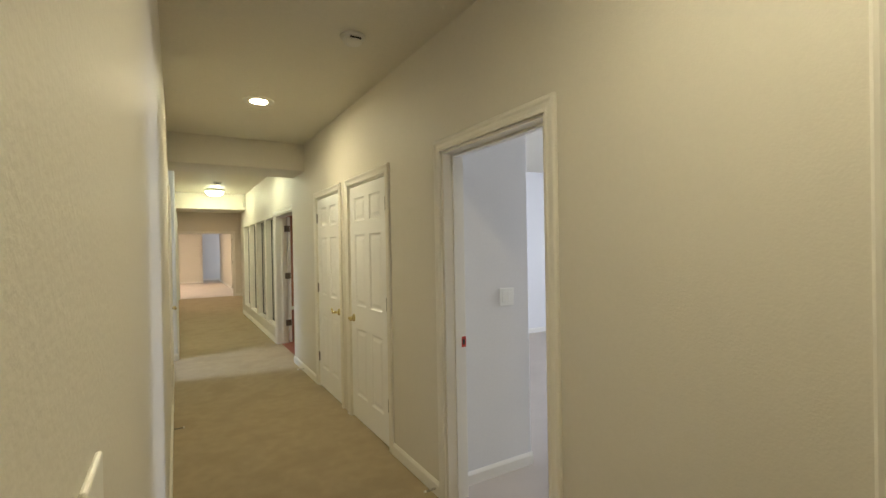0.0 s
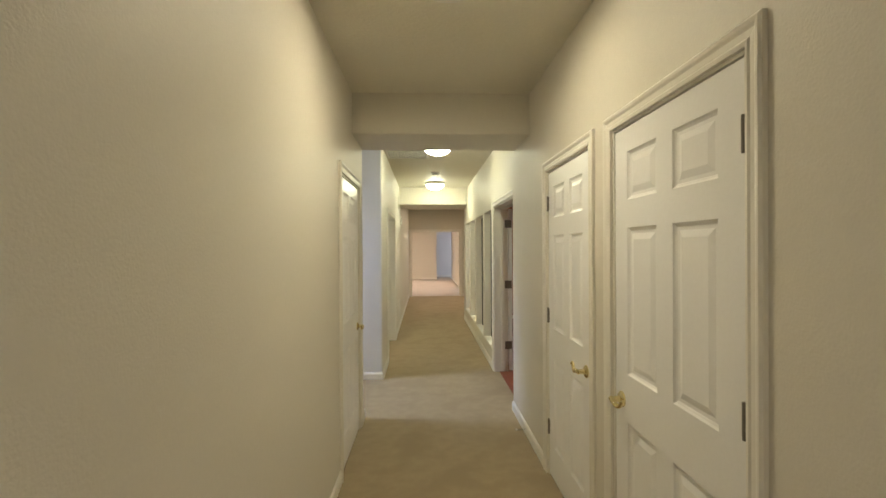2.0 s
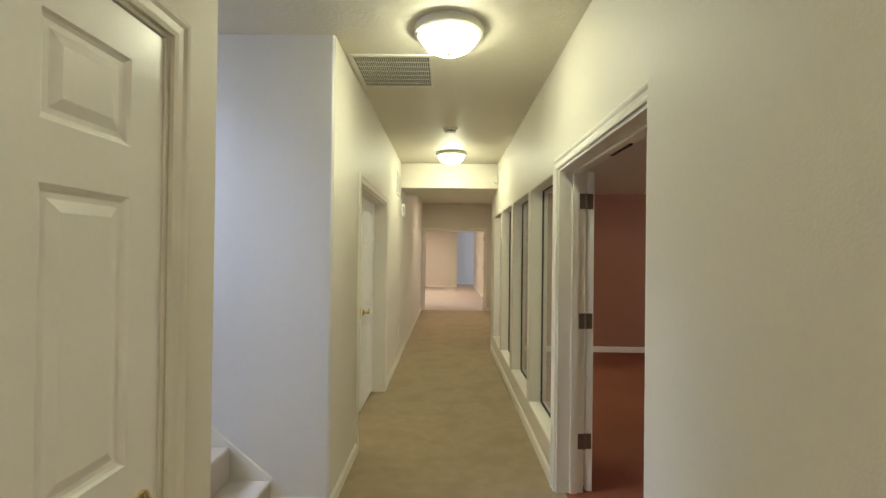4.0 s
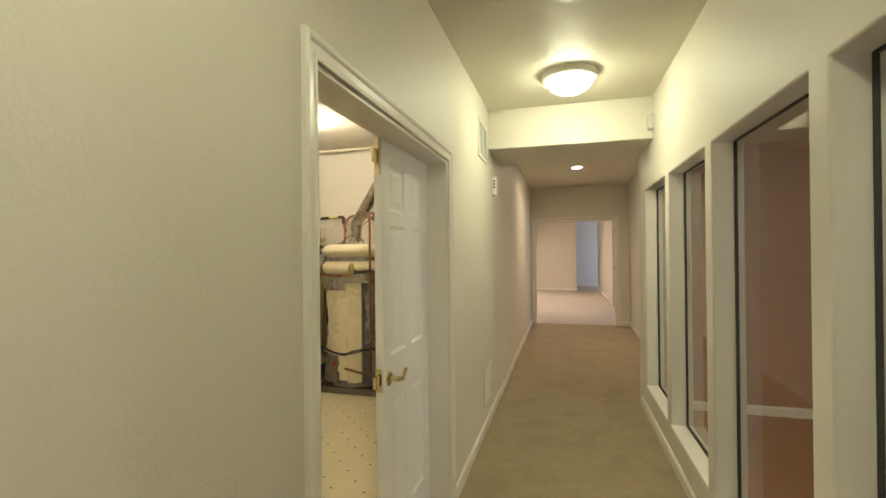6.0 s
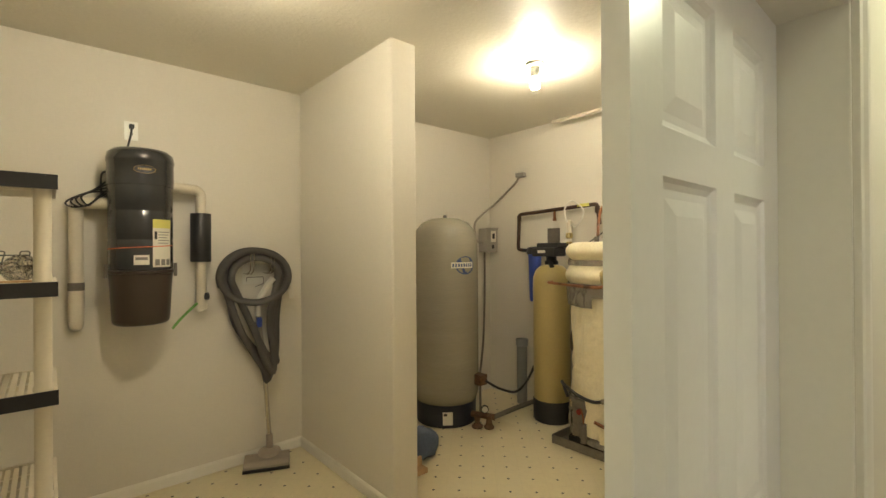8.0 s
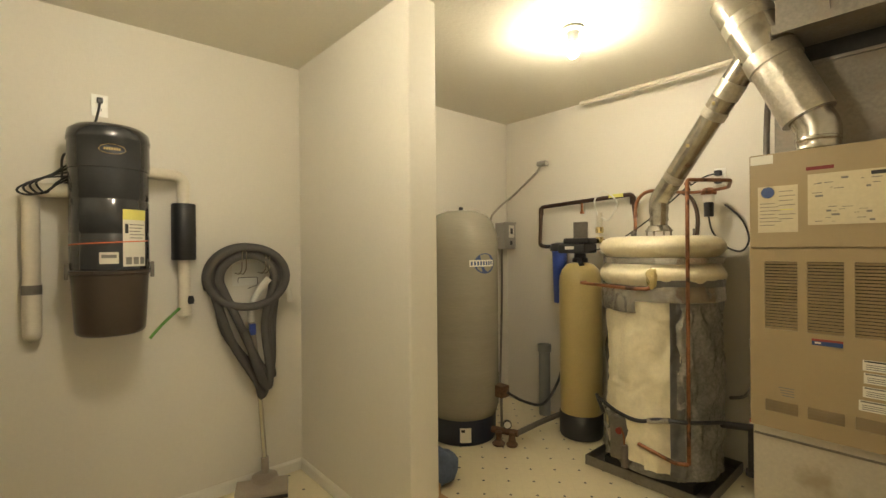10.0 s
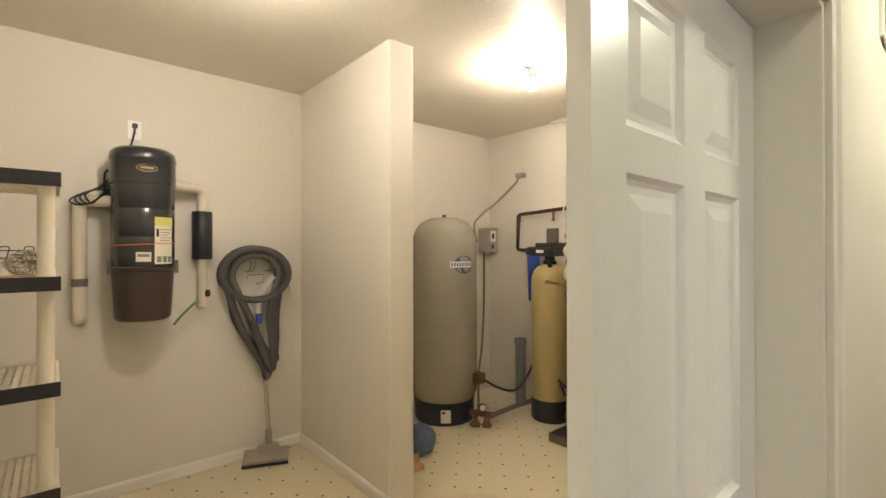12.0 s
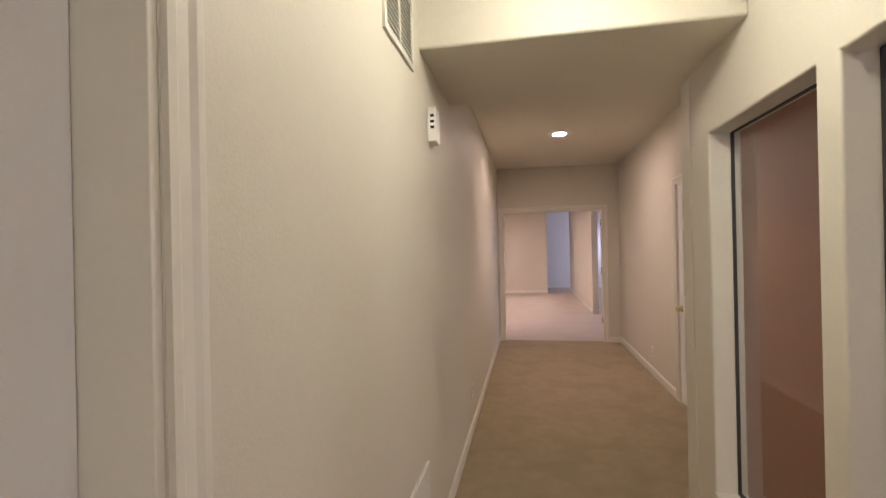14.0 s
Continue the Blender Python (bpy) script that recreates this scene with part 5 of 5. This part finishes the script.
pipe("pipe", [(-1.30, 10.86, 1.90), (-1.12, 10.84, 1.875), (-1.0, 10.80, 1.87), (-0.86, 10.72, 1.875), (-0.80, 10.55, 1.895), (-0.93, 10.24, 1.885), (-0.93, 10.24, 0.25)], 0.011, COPPER, rp, "copper pipe bent down before the heater", bend=0.02)
pipe("pipe", [(-0.93, 10.235, 0.25), (-1.00, 10.22, 0.24), (-1.22, 10.23, 0.28)], 0.012, COPPER, rp, bend=0.02)
pipe("lead", [(-1.0, 10.80, 1.70), (-0.985, 10.82, 1.6), (-0.92, 10.86, 1.50), (-0.84, 10.90, 1.47), (-0.80, 10.91, 1.55), (-0.84, 10.90, 1.68), (-0.93, 10.88, 1.78)], 0.006, BLACK, rp, "black electric lead", soft=True, seg=6)
pw("shutoff", lathe(bmesh.new(), [(0, 1.89), (0.02, 1.89), (0.012, 1.93), (0.024, 1.935), (0.02, 1.95), (0, 1.95)], 10, (-1.15, 10.85, 0)), RUST, rp, smooth=True)
outlet(pose(-0.98, 10.965, 1.98), "white wall outlet behind the pump")
t = thing("plug_lead", pose(-1.0, 10.95, 1.95), "black plugs and leads in the outlet", "cord")
pw("plug", boxes((-1.005, 10.915, 1.985, -0.965, 10.957, 2.02)), BLACK, t, bevel=0.005)
pw("plug", boxes((-1.005, 10.915, 1.93, -0.965, 10.957, 1.965)), BLACK, t, bevel=0.005)
pipe("lead", [(-0.985, 10.92, 2.0), (-1.06, 10.90, 1.98), (-1.15, 10.90, 1.93)], 0.005, BLACK, t, soft=True, seg=6)

# water heater in its insulation blanket
HX, HY = -1.225, 10.585
wh = thing("water_heater", pose(HX, HY, 0), "water heater wrapped in a cream insulation blanket and grey film", "water heater")


def wrapped(profile, a0, a1, seg, amp, freq, sheet=0.0):
    """An uneven wrap turned round the heater between two angles."""
    bm = bmesh.new()
    cols = []
    full = abs(a1 - a0) >= 359
    for k in range(seg + (0 if full else 1)):
        a = radians(a0 + (a1 - a0) * k / seg)
        col = []
        for r, z in profile:
            p = Vector((math.cos(a), math.sin(a), z * 1.4))
            q = r + amp * noise.noise(p * freq) + amp * 0.6 * noise.noise(p * freq * 2.7 + Vector((3, 1, 7)))
            # creases that run round the wrap and bend with it
            bend = noise.noise(p * 1.7 + Vector((9, 2, 4)))
            q += amp * 0.6 * (0.5 - abs(noise.noise(Vector((p.x * 2.2, p.y * 2.2, z * 13 + 2.5 * bend))))) * 1.6
            col.append(bm.verts.new((HX + q * math.cos(a), HY + q * math.sin(a), z)))
        cols.append(col)
    pairs = list(zip(cols, cols[1:] + ([cols[0]] if full else [])))
    if not full:
        pairs = pairs[:len(cols) - 1]
    for a, b in pairs:
        for k in range(len(profile) - 1):
            bm.faces.new((a[k], b[k], b[k + 1], a[k + 1]))
    return bm


def column(r, z0, z1, n):
    return [(r, z0 + (z1 - z0) * k / n) for k in range(n + 1)]


pw("tank", lathe(bmesh.new(), [(0, 0.07), (0.30, 0.07), (0.31, 0.10), (0.31, 1.50), (0.27, 1.53), (0, 1.53)], 36, (HX, HY, 0)), FILM, wh, "dark tank shell", smooth=True)
pw("blanket", wrapped(column(0.332, 0.40, 1.20, 64), -175, -50, 64, 0.016, 3.2), BLANKET, wh, "cream fibreglass blanket in clear film", smooth=True)
pw("blanket_lower", wrapped(column(0.333, 0.15, 0.41, 10), -106, -52, 20, 0.014, 3.2), BLANKET, wh, "cream blanket hanging loose", smooth=True)
pw("film_wrap", wrapped(column(0.341, 0.09, 1.21, 70), -54, 50, 60, 0.026, 4.8), FILM, wh, "crumpled dark grey plastic film", smooth=True)
pw("duct_tape", wrapped(column(0.352, 0.12, 1.20, 60), -60, -47, 10, 0.018, 4.0), DUCT, wh, "dark grey duct tape down the blanket edge", smooth=True)
pw("duct_tape", wrapped(column(0.370, 1.255, 1.300, 5), -75, 30, 44, 0.008, 5), DUCT, wh, "dark grey duct tape under the roll", smooth=True)
pw("film_side", wrapped(column(0.347, 0.36, 1.21, 26), -190, -163, 12, 0.020, 5), FILM, wh, "crumpled grey plastic film", smooth=True)
bulge = [(0.33 + 0.045 * math.sin(math.pi * k / 8), 1.245 + 0.15 * k / 8) for k in range(9)]
pw("blanket_roll", wrapped(bulge, 0, 360, 72, 0.017, 3.4), BLANKET, wh, "folded cream blanket roll", smooth=True)
bulge = [(0.25, 1.565), (0.30, 1.57)] + [(0.325 + 0.05 * math.sin(math.pi * k / 8), 1.57 - 0.135 * k / 8) for k in range(1, 9)]
pw("blanket_top", wrapped(bulge, 0, 360, 72, 0.017, 3.4), BLANKET, wh, "folded cream blanket top", smooth=True)
pw("top_cover", lathe(bmesh.new(), [(0, 1.555), (0.20, 1.56), (0.28, 1.56), (0.28, 1.54), (0, 1.54)], 30, (HX, HY, 0)), BLANKET, wh)
pw("tape_band", wrapped(column(0.362, 1.395, 1.435, 3), 0, 360, 60, 0.006, 6), TAPE, wh, "silver tape band", smooth=True)
pw("tape_band", wrapped(column(0.366, 1.165, 1.262, 8), -190, 60, 70, 0.014, 6), TAPE, wh, "silver tape band", smooth=True)
pw("tape_strip", wrapped(column(0.363, 1.20, 1.56, 12), -172, -160, 4, 0.006, 6), TAPE, wh, "silver tape strip", smooth=True)
pw("drape", wrapped([(0.362, 1.20), (0.372, 1.17), (0.368, 1.13), (0.355, 1.09)], -150, -90, 30, 0.02, 7), TAPE, wh, "loose grey film edge", smooth=True)
pw("access_panel", boxes((HX - 0.20, HY - 0.325, 0.12, HX - 0.06, HY - 0.28, 0.40)), TIN, wh, "grey burner control panel", bevel=0.01)
pw("gas_knob", lathe(bmesh.new(), [(0, 0), (0.022, 0), (0.020, 0.02), (0, 0.022)], 14, m=pose(HX - 0.13, HY - 0.326, 0.315, 90, 0, 0)), RED_KNOB, wh, "red gas knob", smooth=True)
pw("burner_tube", rod((HX - 0.09, HY - 0.345, 0.10), (HX - 0.09, HY - 0.345, 0.24), 0.022), GREY_PIPE, wh, smooth=True)
pipe("pilot_line", [(HX - 0.09, HY - 0.345, 0.24), (HX - 0.095, HY - 0.345, 0.30), (HX - 0.12, HY - 0.335, 0.34)], 0.006, COPPER, wh, soft=True, seg=6)
pw("hanging_scrap", wrapped(column(0.350, 0.10, 0.40, 10), -160, -130, 10, 0.03, 8), FILM, wh, "torn grey film", smooth=True)
pipe("drain_hose", [(HX - 0.30, HY - 0.22, 0.36), (HX - 0.335, HY - 0.24, 0.47), (HX - 0.28, HY - 0.31, 0.485), (HX - 0.12, HY - 0.375, 0.45), (HX + 0.02, HY - 0.385, 0.435), (HX + 0.14, HY - 0.385, 0.475),
                    (HX + 0.30, HY - 0.34, 0.49), (HX + 0.42, HY - 0.20, 0.49)], 0.012, BLACK, wh, "black rubber hose", soft=True)
pw("hose_wrap", rod((HX + 0.08, HY - 0.387, 0.452), (HX + 0.20, HY - 0.375, 0.482), 0.018), TAPE, wh)
pipe("relief_pipe", [(HX - 0.38, HY - 0.30, 1.262), (HX - 0.40, HY - 0.34, 1.258), (HX - 0.02, HY - 0.40, 1.245), (HX + 0.10, HY - 0.40, 1.248), (HX + 0.11, HY - 0.38, 1.30)], 0.011, COPPER, wh, "copper relief pipe", bend=0.02)
pw("relief_valve", boxes((HX + 0.085, HY - 0.41, 1.28, HX + 0.135, HY - 0.36, 1.34)), BRASS, wh, "brass relief valve", bevel=0.01)
bm = bmesh.new()
bmesh.ops.create_icosphere(bm, subdivisions=3, radius=0.034)
for v in bm.verts:
    v.co *= 1 + 0.5 * noise.noise(v.co * 45)
    v.co = Vector((v.co.x + HX + 0.115, v.co.y * 0.6 + HY - 0.395, v.co.z * 1.7 + 1.315))
pw("valve_wrap", bm, YELLOW_OLD, wh, "torn yellow insulation round the valve", smooth=True)
pw("burner_door", wrapped(column(0.322, 0.10, 0.40, 6), -150, -104, 12, 0.006, 3), TIN, wh, "dark burner door behind the torn blanket", smooth=True)
pw("label_scrap", wrapped(column(0.352, 0.30, 0.375, 3), -146, -134, 4, 0.006, 5), YELLOW_OLD, wh, "faded yellow label", smooth=True)
pw("blanket_flap", wrapped(column(0.345, 0.13, 0.24, 5), -84, -60, 10, 0.02, 6), BLANKET, wh, "loose end of cream blanket", smooth=True)
pa = thing("drip_pan", pose(HX, 10.60, 0), "square grey metal drip pan under the heater", "pan")
px0, px1, py0, py1 = -1.615, -0.85, 10.275, 10.945
pw("pan", boxes((px0, py0, 0.0, px1, py1, 0.006), (px0, py0, 0.006, px0 + 0.004, py1, 0.065), (px1 - 0.004, py0, 0.006, px1, py1, 0.065),
                (px0 + 0.004, py0, 0.006, px1 - 0.004, py0 + 0.004, 0.065), (px0 + 0.004, py1 - 0.004, 0.006, px1 - 0.004, py1, 0.065)), TIN, pa)
pw("feet", boxes((px0 + 0.1, py0 + 0.08, 0.006, px1 - 0.1, py1 - 0.05, 0.07)), DARK, pa)

# flues
fl = thing("heater_flue", pose(HX, HY, 1.55), "galvanised flue pipe rising from the water heater", "flue")
pw("draft_hood", lathe(bmesh.new(), [(0, 1.60), (0.085, 1.60), (0.06, 1.635), (0.052, 1.64), (0.052, 1.66), (0, 1.66)], 24, (-1.17, 10.43, 0)), GALV, fl, smooth=True)
for a in (0, 90, 180, 270):
    q = radians(a + 45)
    pw("hood_leg", boxes((-1.17 + 0.075 * math.cos(q) - 0.004, 10.43 + 0.075 * math.sin(q) - 0.004, 1.555, -1.17 + 0.075 * math.cos(q) + 0.004, 10.43 + 0.075 * math.sin(q) + 0.004, 1.602)), GALV, fl)
pw("collar", lathe(bmesh.new(), [(0, 1.66), (0.054, 1.66), (0.058, 1.675), (0.054, 1.69), (0.054, 1.71), (0.058, 1.72), (0.054, 1.735), (0.054, 1.77), (0, 1.77)], 24, (-1.17, 10.43, 0)), GALV, fl, smooth=True)
A, B = Vector((-1.17, 10.43, 1.79)), Vector((-0.555, 10.13, 2.50))
pipe("elbow", [(-1.17, 10.43, 1.73), (-1.17, 10.43, 1.80), A.lerp(B, 0.14)], 0.058, GALV, fl, bend=0.09, seg=24)
pw("pipe", rod(A.lerp(B, 0.10), A.lerp(B, 0.62), 0.060, 24), GALV, fl, "round galvanised pipe", smooth=True)
pw("pipe", rod(A.lerp(B, 0.60), B, 0.066, 24), GALV, fl, "round galvanised pipe", smooth=True)
for q, w in ((0.17, 0.05), (0.60, 0.05), (0.72, 0.09), (0.95, 0.10)):
    pw("tape", rod(A.lerp(B, q), A.lerp(B, q + w), 0.0675 if q > 0.5 else 0.0615, 24), FOIL, fl, "foil tape", smooth=True)
for q, r in ((0.40, 0.0605), (0.66, 0.0665)):
    c = A.lerp(B, q) + Vector((0.30, -0.95, 0.1)).normalized() * r
    bm = boxes((-0.030, -0.004, -0.009, 0.030, 0.004, 0.009))
    bmesh.ops.transform(bm, matrix=pose(c.x, c.y, c.z, 18, 0, 18), verts=bm.verts)
    pw("sticker", bm, YELLOW_OLD, fl, "small yellowed sticker")
f2 = thing("furnace_flue", pose(-0.29, 10.13, 1.94), "galvanised furnace flue wrapped in foil tape", "flue")
C, D = Vector((-0.285, 10.13, 2.05)), Vector((-0.615, 10.13, 2.79))
pw("collar", lathe(bmesh.new(), [(0, 1.942), (0.083, 1.942), (0.083, 1.96), (0.087, 1.967), (0.083, 1.975), (0.083, 2.0), (0.087, 2.007), (0.083, 2.015), (0.083, 2.05), (0, 2.05)], 28, (-0.285, 10.13, 0)), GALV, f2, smooth=True)
pipe("elbow", [(-0.285, 10.13, 2.02), (-0.285, 10.13, 2.07), C.lerp(D, 0.16)], 0.085, GALV, f2, bend=0.06, seg=28)
pw("pipe", rod(C.lerp(D, 0.10), C.lerp(D, 0.5), 0.108, 28), FOIL, f2, "foil-taped pipe", smooth=True)
pw("pipe", rod(C.lerp(D, 0.49), D, 0.116, 28), GALV, f2, "galvanised wye", smooth=True)
pw("tape", rod(C.lerp(D, 0.47), C.lerp(D, 0.56), 0.1175, 28), FOIL, f2, smooth=True)
pw("tape", rod(C.lerp(D, 0.76), C.lerp(D, 0.84), 0.1175, 28), FOIL, f2, smooth=True)
pipe("side_conduit", [(-0.52, 10.30, 1.95), (-0.52, 10.32, 2.20), (-0.50, 10.33, 2.45), (-0.45, 10.34, 2.60)], 0.014, GREY_PIPE, f2, soft=True)

# furnace
FX0, FX1, FY0, FY1 = -0.497, 0.10, 9.90, 10.66
SETTLE = Matrix.Translation((-0.045, 0.0, -0.026))
fu = thing("furnace", pose(-0.2, 10.28, 0), "tan enamelled gas furnace with louvred front", "furnace")
pw("cabinet", boxes((FX0, FY0 + 0.022, 0.715, FX1, FY1, 1.94)), FURNACE, fu, bevel=0.006)
pw("side_flange", boxes((FX0 - 0.012, FY0 + 0.06, 0.715, FX0 - 0.001, FY0 + 0.10, 1.93)), FURNACE, fu)
pw("upper_panel", boxes((FX0 + 0.002, FY0, 1.52, FX1 - 0.002, FY0 + 0.021, 1.938)), FURNACE, fu, "tan upper door panel", bevel=0.005)


def louvre_panel():
    cols = [(-0.44, -0.322), (-0.29, -0.172), (-0.14, -0.022)]
    rows = [(0.795, 0.845), (1.16, 1.46)]
    us = sorted({FX0 + 0.002, FX1 - 0.002, *[v for c in cols for v in c]})
    vs = sorted({0.72, 1.514, *[v for r in rows for v in r]})
    hole = lambda u, v: any(a < u < b for a, b in cols) and any(a < v < b for a, b in rows)
    lower = pw("lower_panel", grid_solid(us, vs, lambda u, v: not hole(u, v), FY0, FY0 + 0.018, lambda u, v, w: (u, w, v)), FURNACE, fu, "tan louvred door panel")
    # near-black sheet painted as the shade behind the louvres
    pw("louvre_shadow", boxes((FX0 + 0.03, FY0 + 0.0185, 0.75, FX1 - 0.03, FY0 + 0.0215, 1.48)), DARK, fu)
    for (a, b) in cols:
        for (z0, z1), n in zip(rows, (4, 22)):
            for k in range(n):
                z, dz = z0 + (z1 - z0) * (k + 0.5) / n, (z1 - z0) / n * 0.33
                bm = bmesh.new()
                v = [bm.verts.new(p) for p in ((a, FY0 - 0.002, z - dz), (b, FY0 - 0.002, z - dz), (b, FY0 + 0.010, z + dz), (a, FY0 + 0.010, z + dz),
                                               (a, FY0 + 0.001, z - dz), (b, FY0 + 0.001, z - dz), (b, FY0 + 0.013, z + dz), (a, FY0 + 0.013, z + dz))]
                for q in ((0, 1, 2, 3), (7, 6, 5, 4), (0, 4, 5, 1), (2, 6, 7, 3)):
                    bm.faces.new([v[i] for i in q])
                pw("slat", bm, FURNACE, lower)


louvre_panel()


def sticker(x0, x1, z0, z1, material, name="sticker", label="", y=FY0, d=0.0015):
    return pw(name, boxes((x0, y - d, z0, x1, y - 0.0003, z1)), material, fu, label)


AGED = mat("aged_paper", (0.62, 0.54, 0.36), 0.6, vary=0.08, big=8)
MAROON = mat("maroon_badge", (0.20, 0.02, 0.02), 0.4)
sticker(-0.462, -0.318, 1.588, 1.792, AGED, label="aged paper notice with round seal")
sticker(-0.285, -0.02, 1.615, 1.828, AGED, label="aged wiring diagram sheet")
sticker(-0.49, -0.405, 1.893, 1.932, PAPER, label="small white label")
sticker(-0.045, 0.05, 1.53, 1.60, PAPER, label="small white label")
sticker(-0.29, -0.20, 1.845, 1.860, MAROON, "badge", "maroon maker's badge")
sticker(-0.275, -0.175, 1.112, 1.138, NAVY, "badge", "blue and red badge")
sticker(-0.275, -0.175, 1.130, 1.139, RED_KNOB, "badge_stripe", d=0.002)
sticker(-0.265, -0.245, 1.119, 1.126, PAPER, "badge_print", d=0.002)
for k, (x0, z) in enumerate(((-0.118, 1.035), (-0.115, 0.985), (-0.118, 0.93), (-0.13, 0.875))):
    sticker(x0, 0.06, z, z + 0.042, PAPER, label="white caution label")
    sticker(x0 + 0.005, 0.055, z + 0.034, z + 0.040, BLACK if k == 0 else INK, "label_print", d=0.002)
    for j in range(3):
        sticker(x0 + 0.01, 0.04 - 0.02 * j, z + 0.006 + 0.008 * j, z + 0.009 + 0.008 * j, INK, "label_print", d=0.002)
pw("seal", lathe(bmesh.new(), [(0, 0), (0.025, 0), (0.025, 0.0008), (0, 0.0008)], 20, m=pose(-0.425, FY0 - 0.0016, 1.765, 90, 0, 0)), NAVY, fu, "dark round seal")
for k in range(7):
    sticker(-0.455, -0.40 + 0.012 * (k % 3), 1.715 - 0.016 * k, 1.718 - 0.016 * k, INK, "notice_print", d=0.002)
    sticker(-0.385, -0.335 + 0.008 * (k % 2), 1.765 - 0.02 * k, 1.768 - 0.02 * k, YELLOW if k == 4 else INK, "notice_print", d=0.002)
rng = random.Random(4)
for k in range(26):
    x, z = rng.uniform(-0.28, -0.06), rng.uniform(1.625, 1.80)
    w = rng.uniform(0.008, 0.035)
    sticker(x, x + w, z, z + rng.choice((0.002, 0.003, 0.008)), INK, "diagram_print", d=0.002)
sticker(-0.09, -0.03, 1.805, 1.82, BLACK, "diagram_title", d=0.002)
for k in range(4):
    sticker(-0.39 + 0.004 * k, -0.335, 0.905 - 0.011 * k, 0.909 - 0.011 * k, INK, "stamped_print", d=0.0008)
fb = thing("furnace_plenum", pose(-0.2, 10.28, 0), "stained cream sheet-metal plenum under the furnace", "plenum")
pw("box", boxes((FX0 + 0.004, FY0 + 0.03, 0.0, FX1 - 0.004, FY1 - 0.02, 0.688)), PLENUM, fb, bevel=0.004)
pw("seam", boxes((FX0 + 0.01, FY0 + 0.022, 0.645, FX1 - 0.01, FY0 + 0.0298, 0.653)), TIN, fb)
sp = thing("supply_duct", pose(-0.2, 10.45, 1.94), "galvanised supply plenum and trunk duct above the furnace", "duct")
pw("plenum", boxes((-0.485, 10.30, 1.942, 0.09, 10.64, 2.41)), DUCT_SHEET, sp, "bare sheet-metal plenum", bevel=0.003)
pw("flange", boxes((-0.50, 10.285, 2.41, 0.19, 10.70, 2.425)), DUCT_SHEET, sp)
# solid near-black block painted as the shade between flange and trunk
pw("gap_shade", boxes((-0.45, 10.32, 2.425, 0.17, 10.68, 2.515)), DARK, sp)
pw("trunk", boxes((-0.42, 10.02, 2.52, 0.235, 10.90, 2.764)), DUCT_SHEET, sp, "sheet-metal trunk duct", bevel=0.003)
pw("trunk_rail", boxes((-0.43, 10.0, 2.50, 0.19, 10.018, 2.54)), DUCT_SHEET, sp)
for x in (-0.25, 0.02):
    pw("rib", boxes((x, 10.005, 2.54, x + 0.025, 10.0195, 2.764)), DUCT_SHEET, sp)
for ob in (fu, f2, sp):
    ob.matrix_basis = SETTLE @ ob.matrix_basis
fb.matrix_basis = Matrix.Translation((-0.045, 0.0, 0.0)) @ fb.matrix_basis
t = thing("ceiling_pipe", pose(-1.5, 10.80, 2.66), "thin cream pipe along the ceiling", "pipe")
pipe("pipe", [(-1.97, 10.93, 2.735), (-1.96, 10.80, 2.69), (-0.55, 10.80, 2.69)], 0.016, CREAM, t)
gc = thing("gas_cocks", pose(-0.75, 10.9, 0.5), "dark gas pipes with red cocks on the wall", "plumbing")
pw("drop_pipe", rod((-0.70, 10.80, 0.70), (-0.70, 10.80, 0.88), 0.021), BLACK_IRON, gc, smooth=True)
pw("tap", lathe(bmesh.new(), [(0, 0.86), (0.03, 0.86), (0.034, 0.90), (0.02, 0.93), (0, 0.93)], 12, (-0.75, 10.83, 0)), STEEL, gc, smooth=True)
pw("red_handle", boxes((-0.72, 10.77, 0.925, -0.68, 10.82, 0.945)), RED_KNOB, gc, bevel=0.004)
pw("cross_pipe", rod((-0.81, 10.40, 0.475), (-0.60, 10.36, 0.52), 0.020), BLACK_IRON, gc, smooth=True)
pw("drip_leg", rod((-0.655, 10.37, 0.26), (-0.655, 10.37, 0.50), 0.019), BLACK_IRON, gc, smooth=True)
pw("drip_cap", rod((-0.655, 10.37, 0.245), (-0.655, 10.37, 0.275), 0.03), BLACK_IRON, gc, smooth=True)
pw("red_handle", boxes((-0.66, 10.34, 0.545, -0.60, 10.39, 0.565)), RED_KNOB, gc, bevel=0.004)
pipe("gas_hose", [(-0.72, 10.80, 0.72), (-0.80, 10.84, 0.55), (-0.90, 10.86, 0.50)], 0.011, GREY_PIPE, gc, soft=True)

t = thing("floor_drain", pose(-1.40, 8.85, -0.004), "small dark round floor drain", "drain")
part("cover", lathe(bmesh.new(), [(0, 0.0005), (0.055, 0.0005), (0.052, 0.005), (0, 0.005)], 24), DARK_PIPE, t)
t = thing("blue_bag", pose(-2.10, 9.37, 0), "crumpled blue cloth bag on the floor", "bag")
CLOTH = mat("blue_cloth", (0.10, 0.13, 0.20), 0.85, vary=0.2, big=9, bump=0.6, bump_scale=90)
bm = bmesh.new()
bmesh.ops.create_icosphere(bm, subdivisions=3, radius=0.10)
for v in bm.verts:
    v.co *= 1 + 0.4 * noise.noise(v.co * 14)
    v.co.z = max(v.co.z * 1.1 + 0.11, 0.0)
part("bag", bm, CLOTH, t, smooth=True)
t = thing("wood_block", pose(-1.97, 9.20, 0), "offcut of raw wood on the floor", "wood")
part("block", boxes((-0.05, -0.06, 0, 0.07, 0.05, 0.035), (0.0, -0.05, 0.035, 0.02, 0.04, 0.10)), WOOD, t, bevel=0.004)
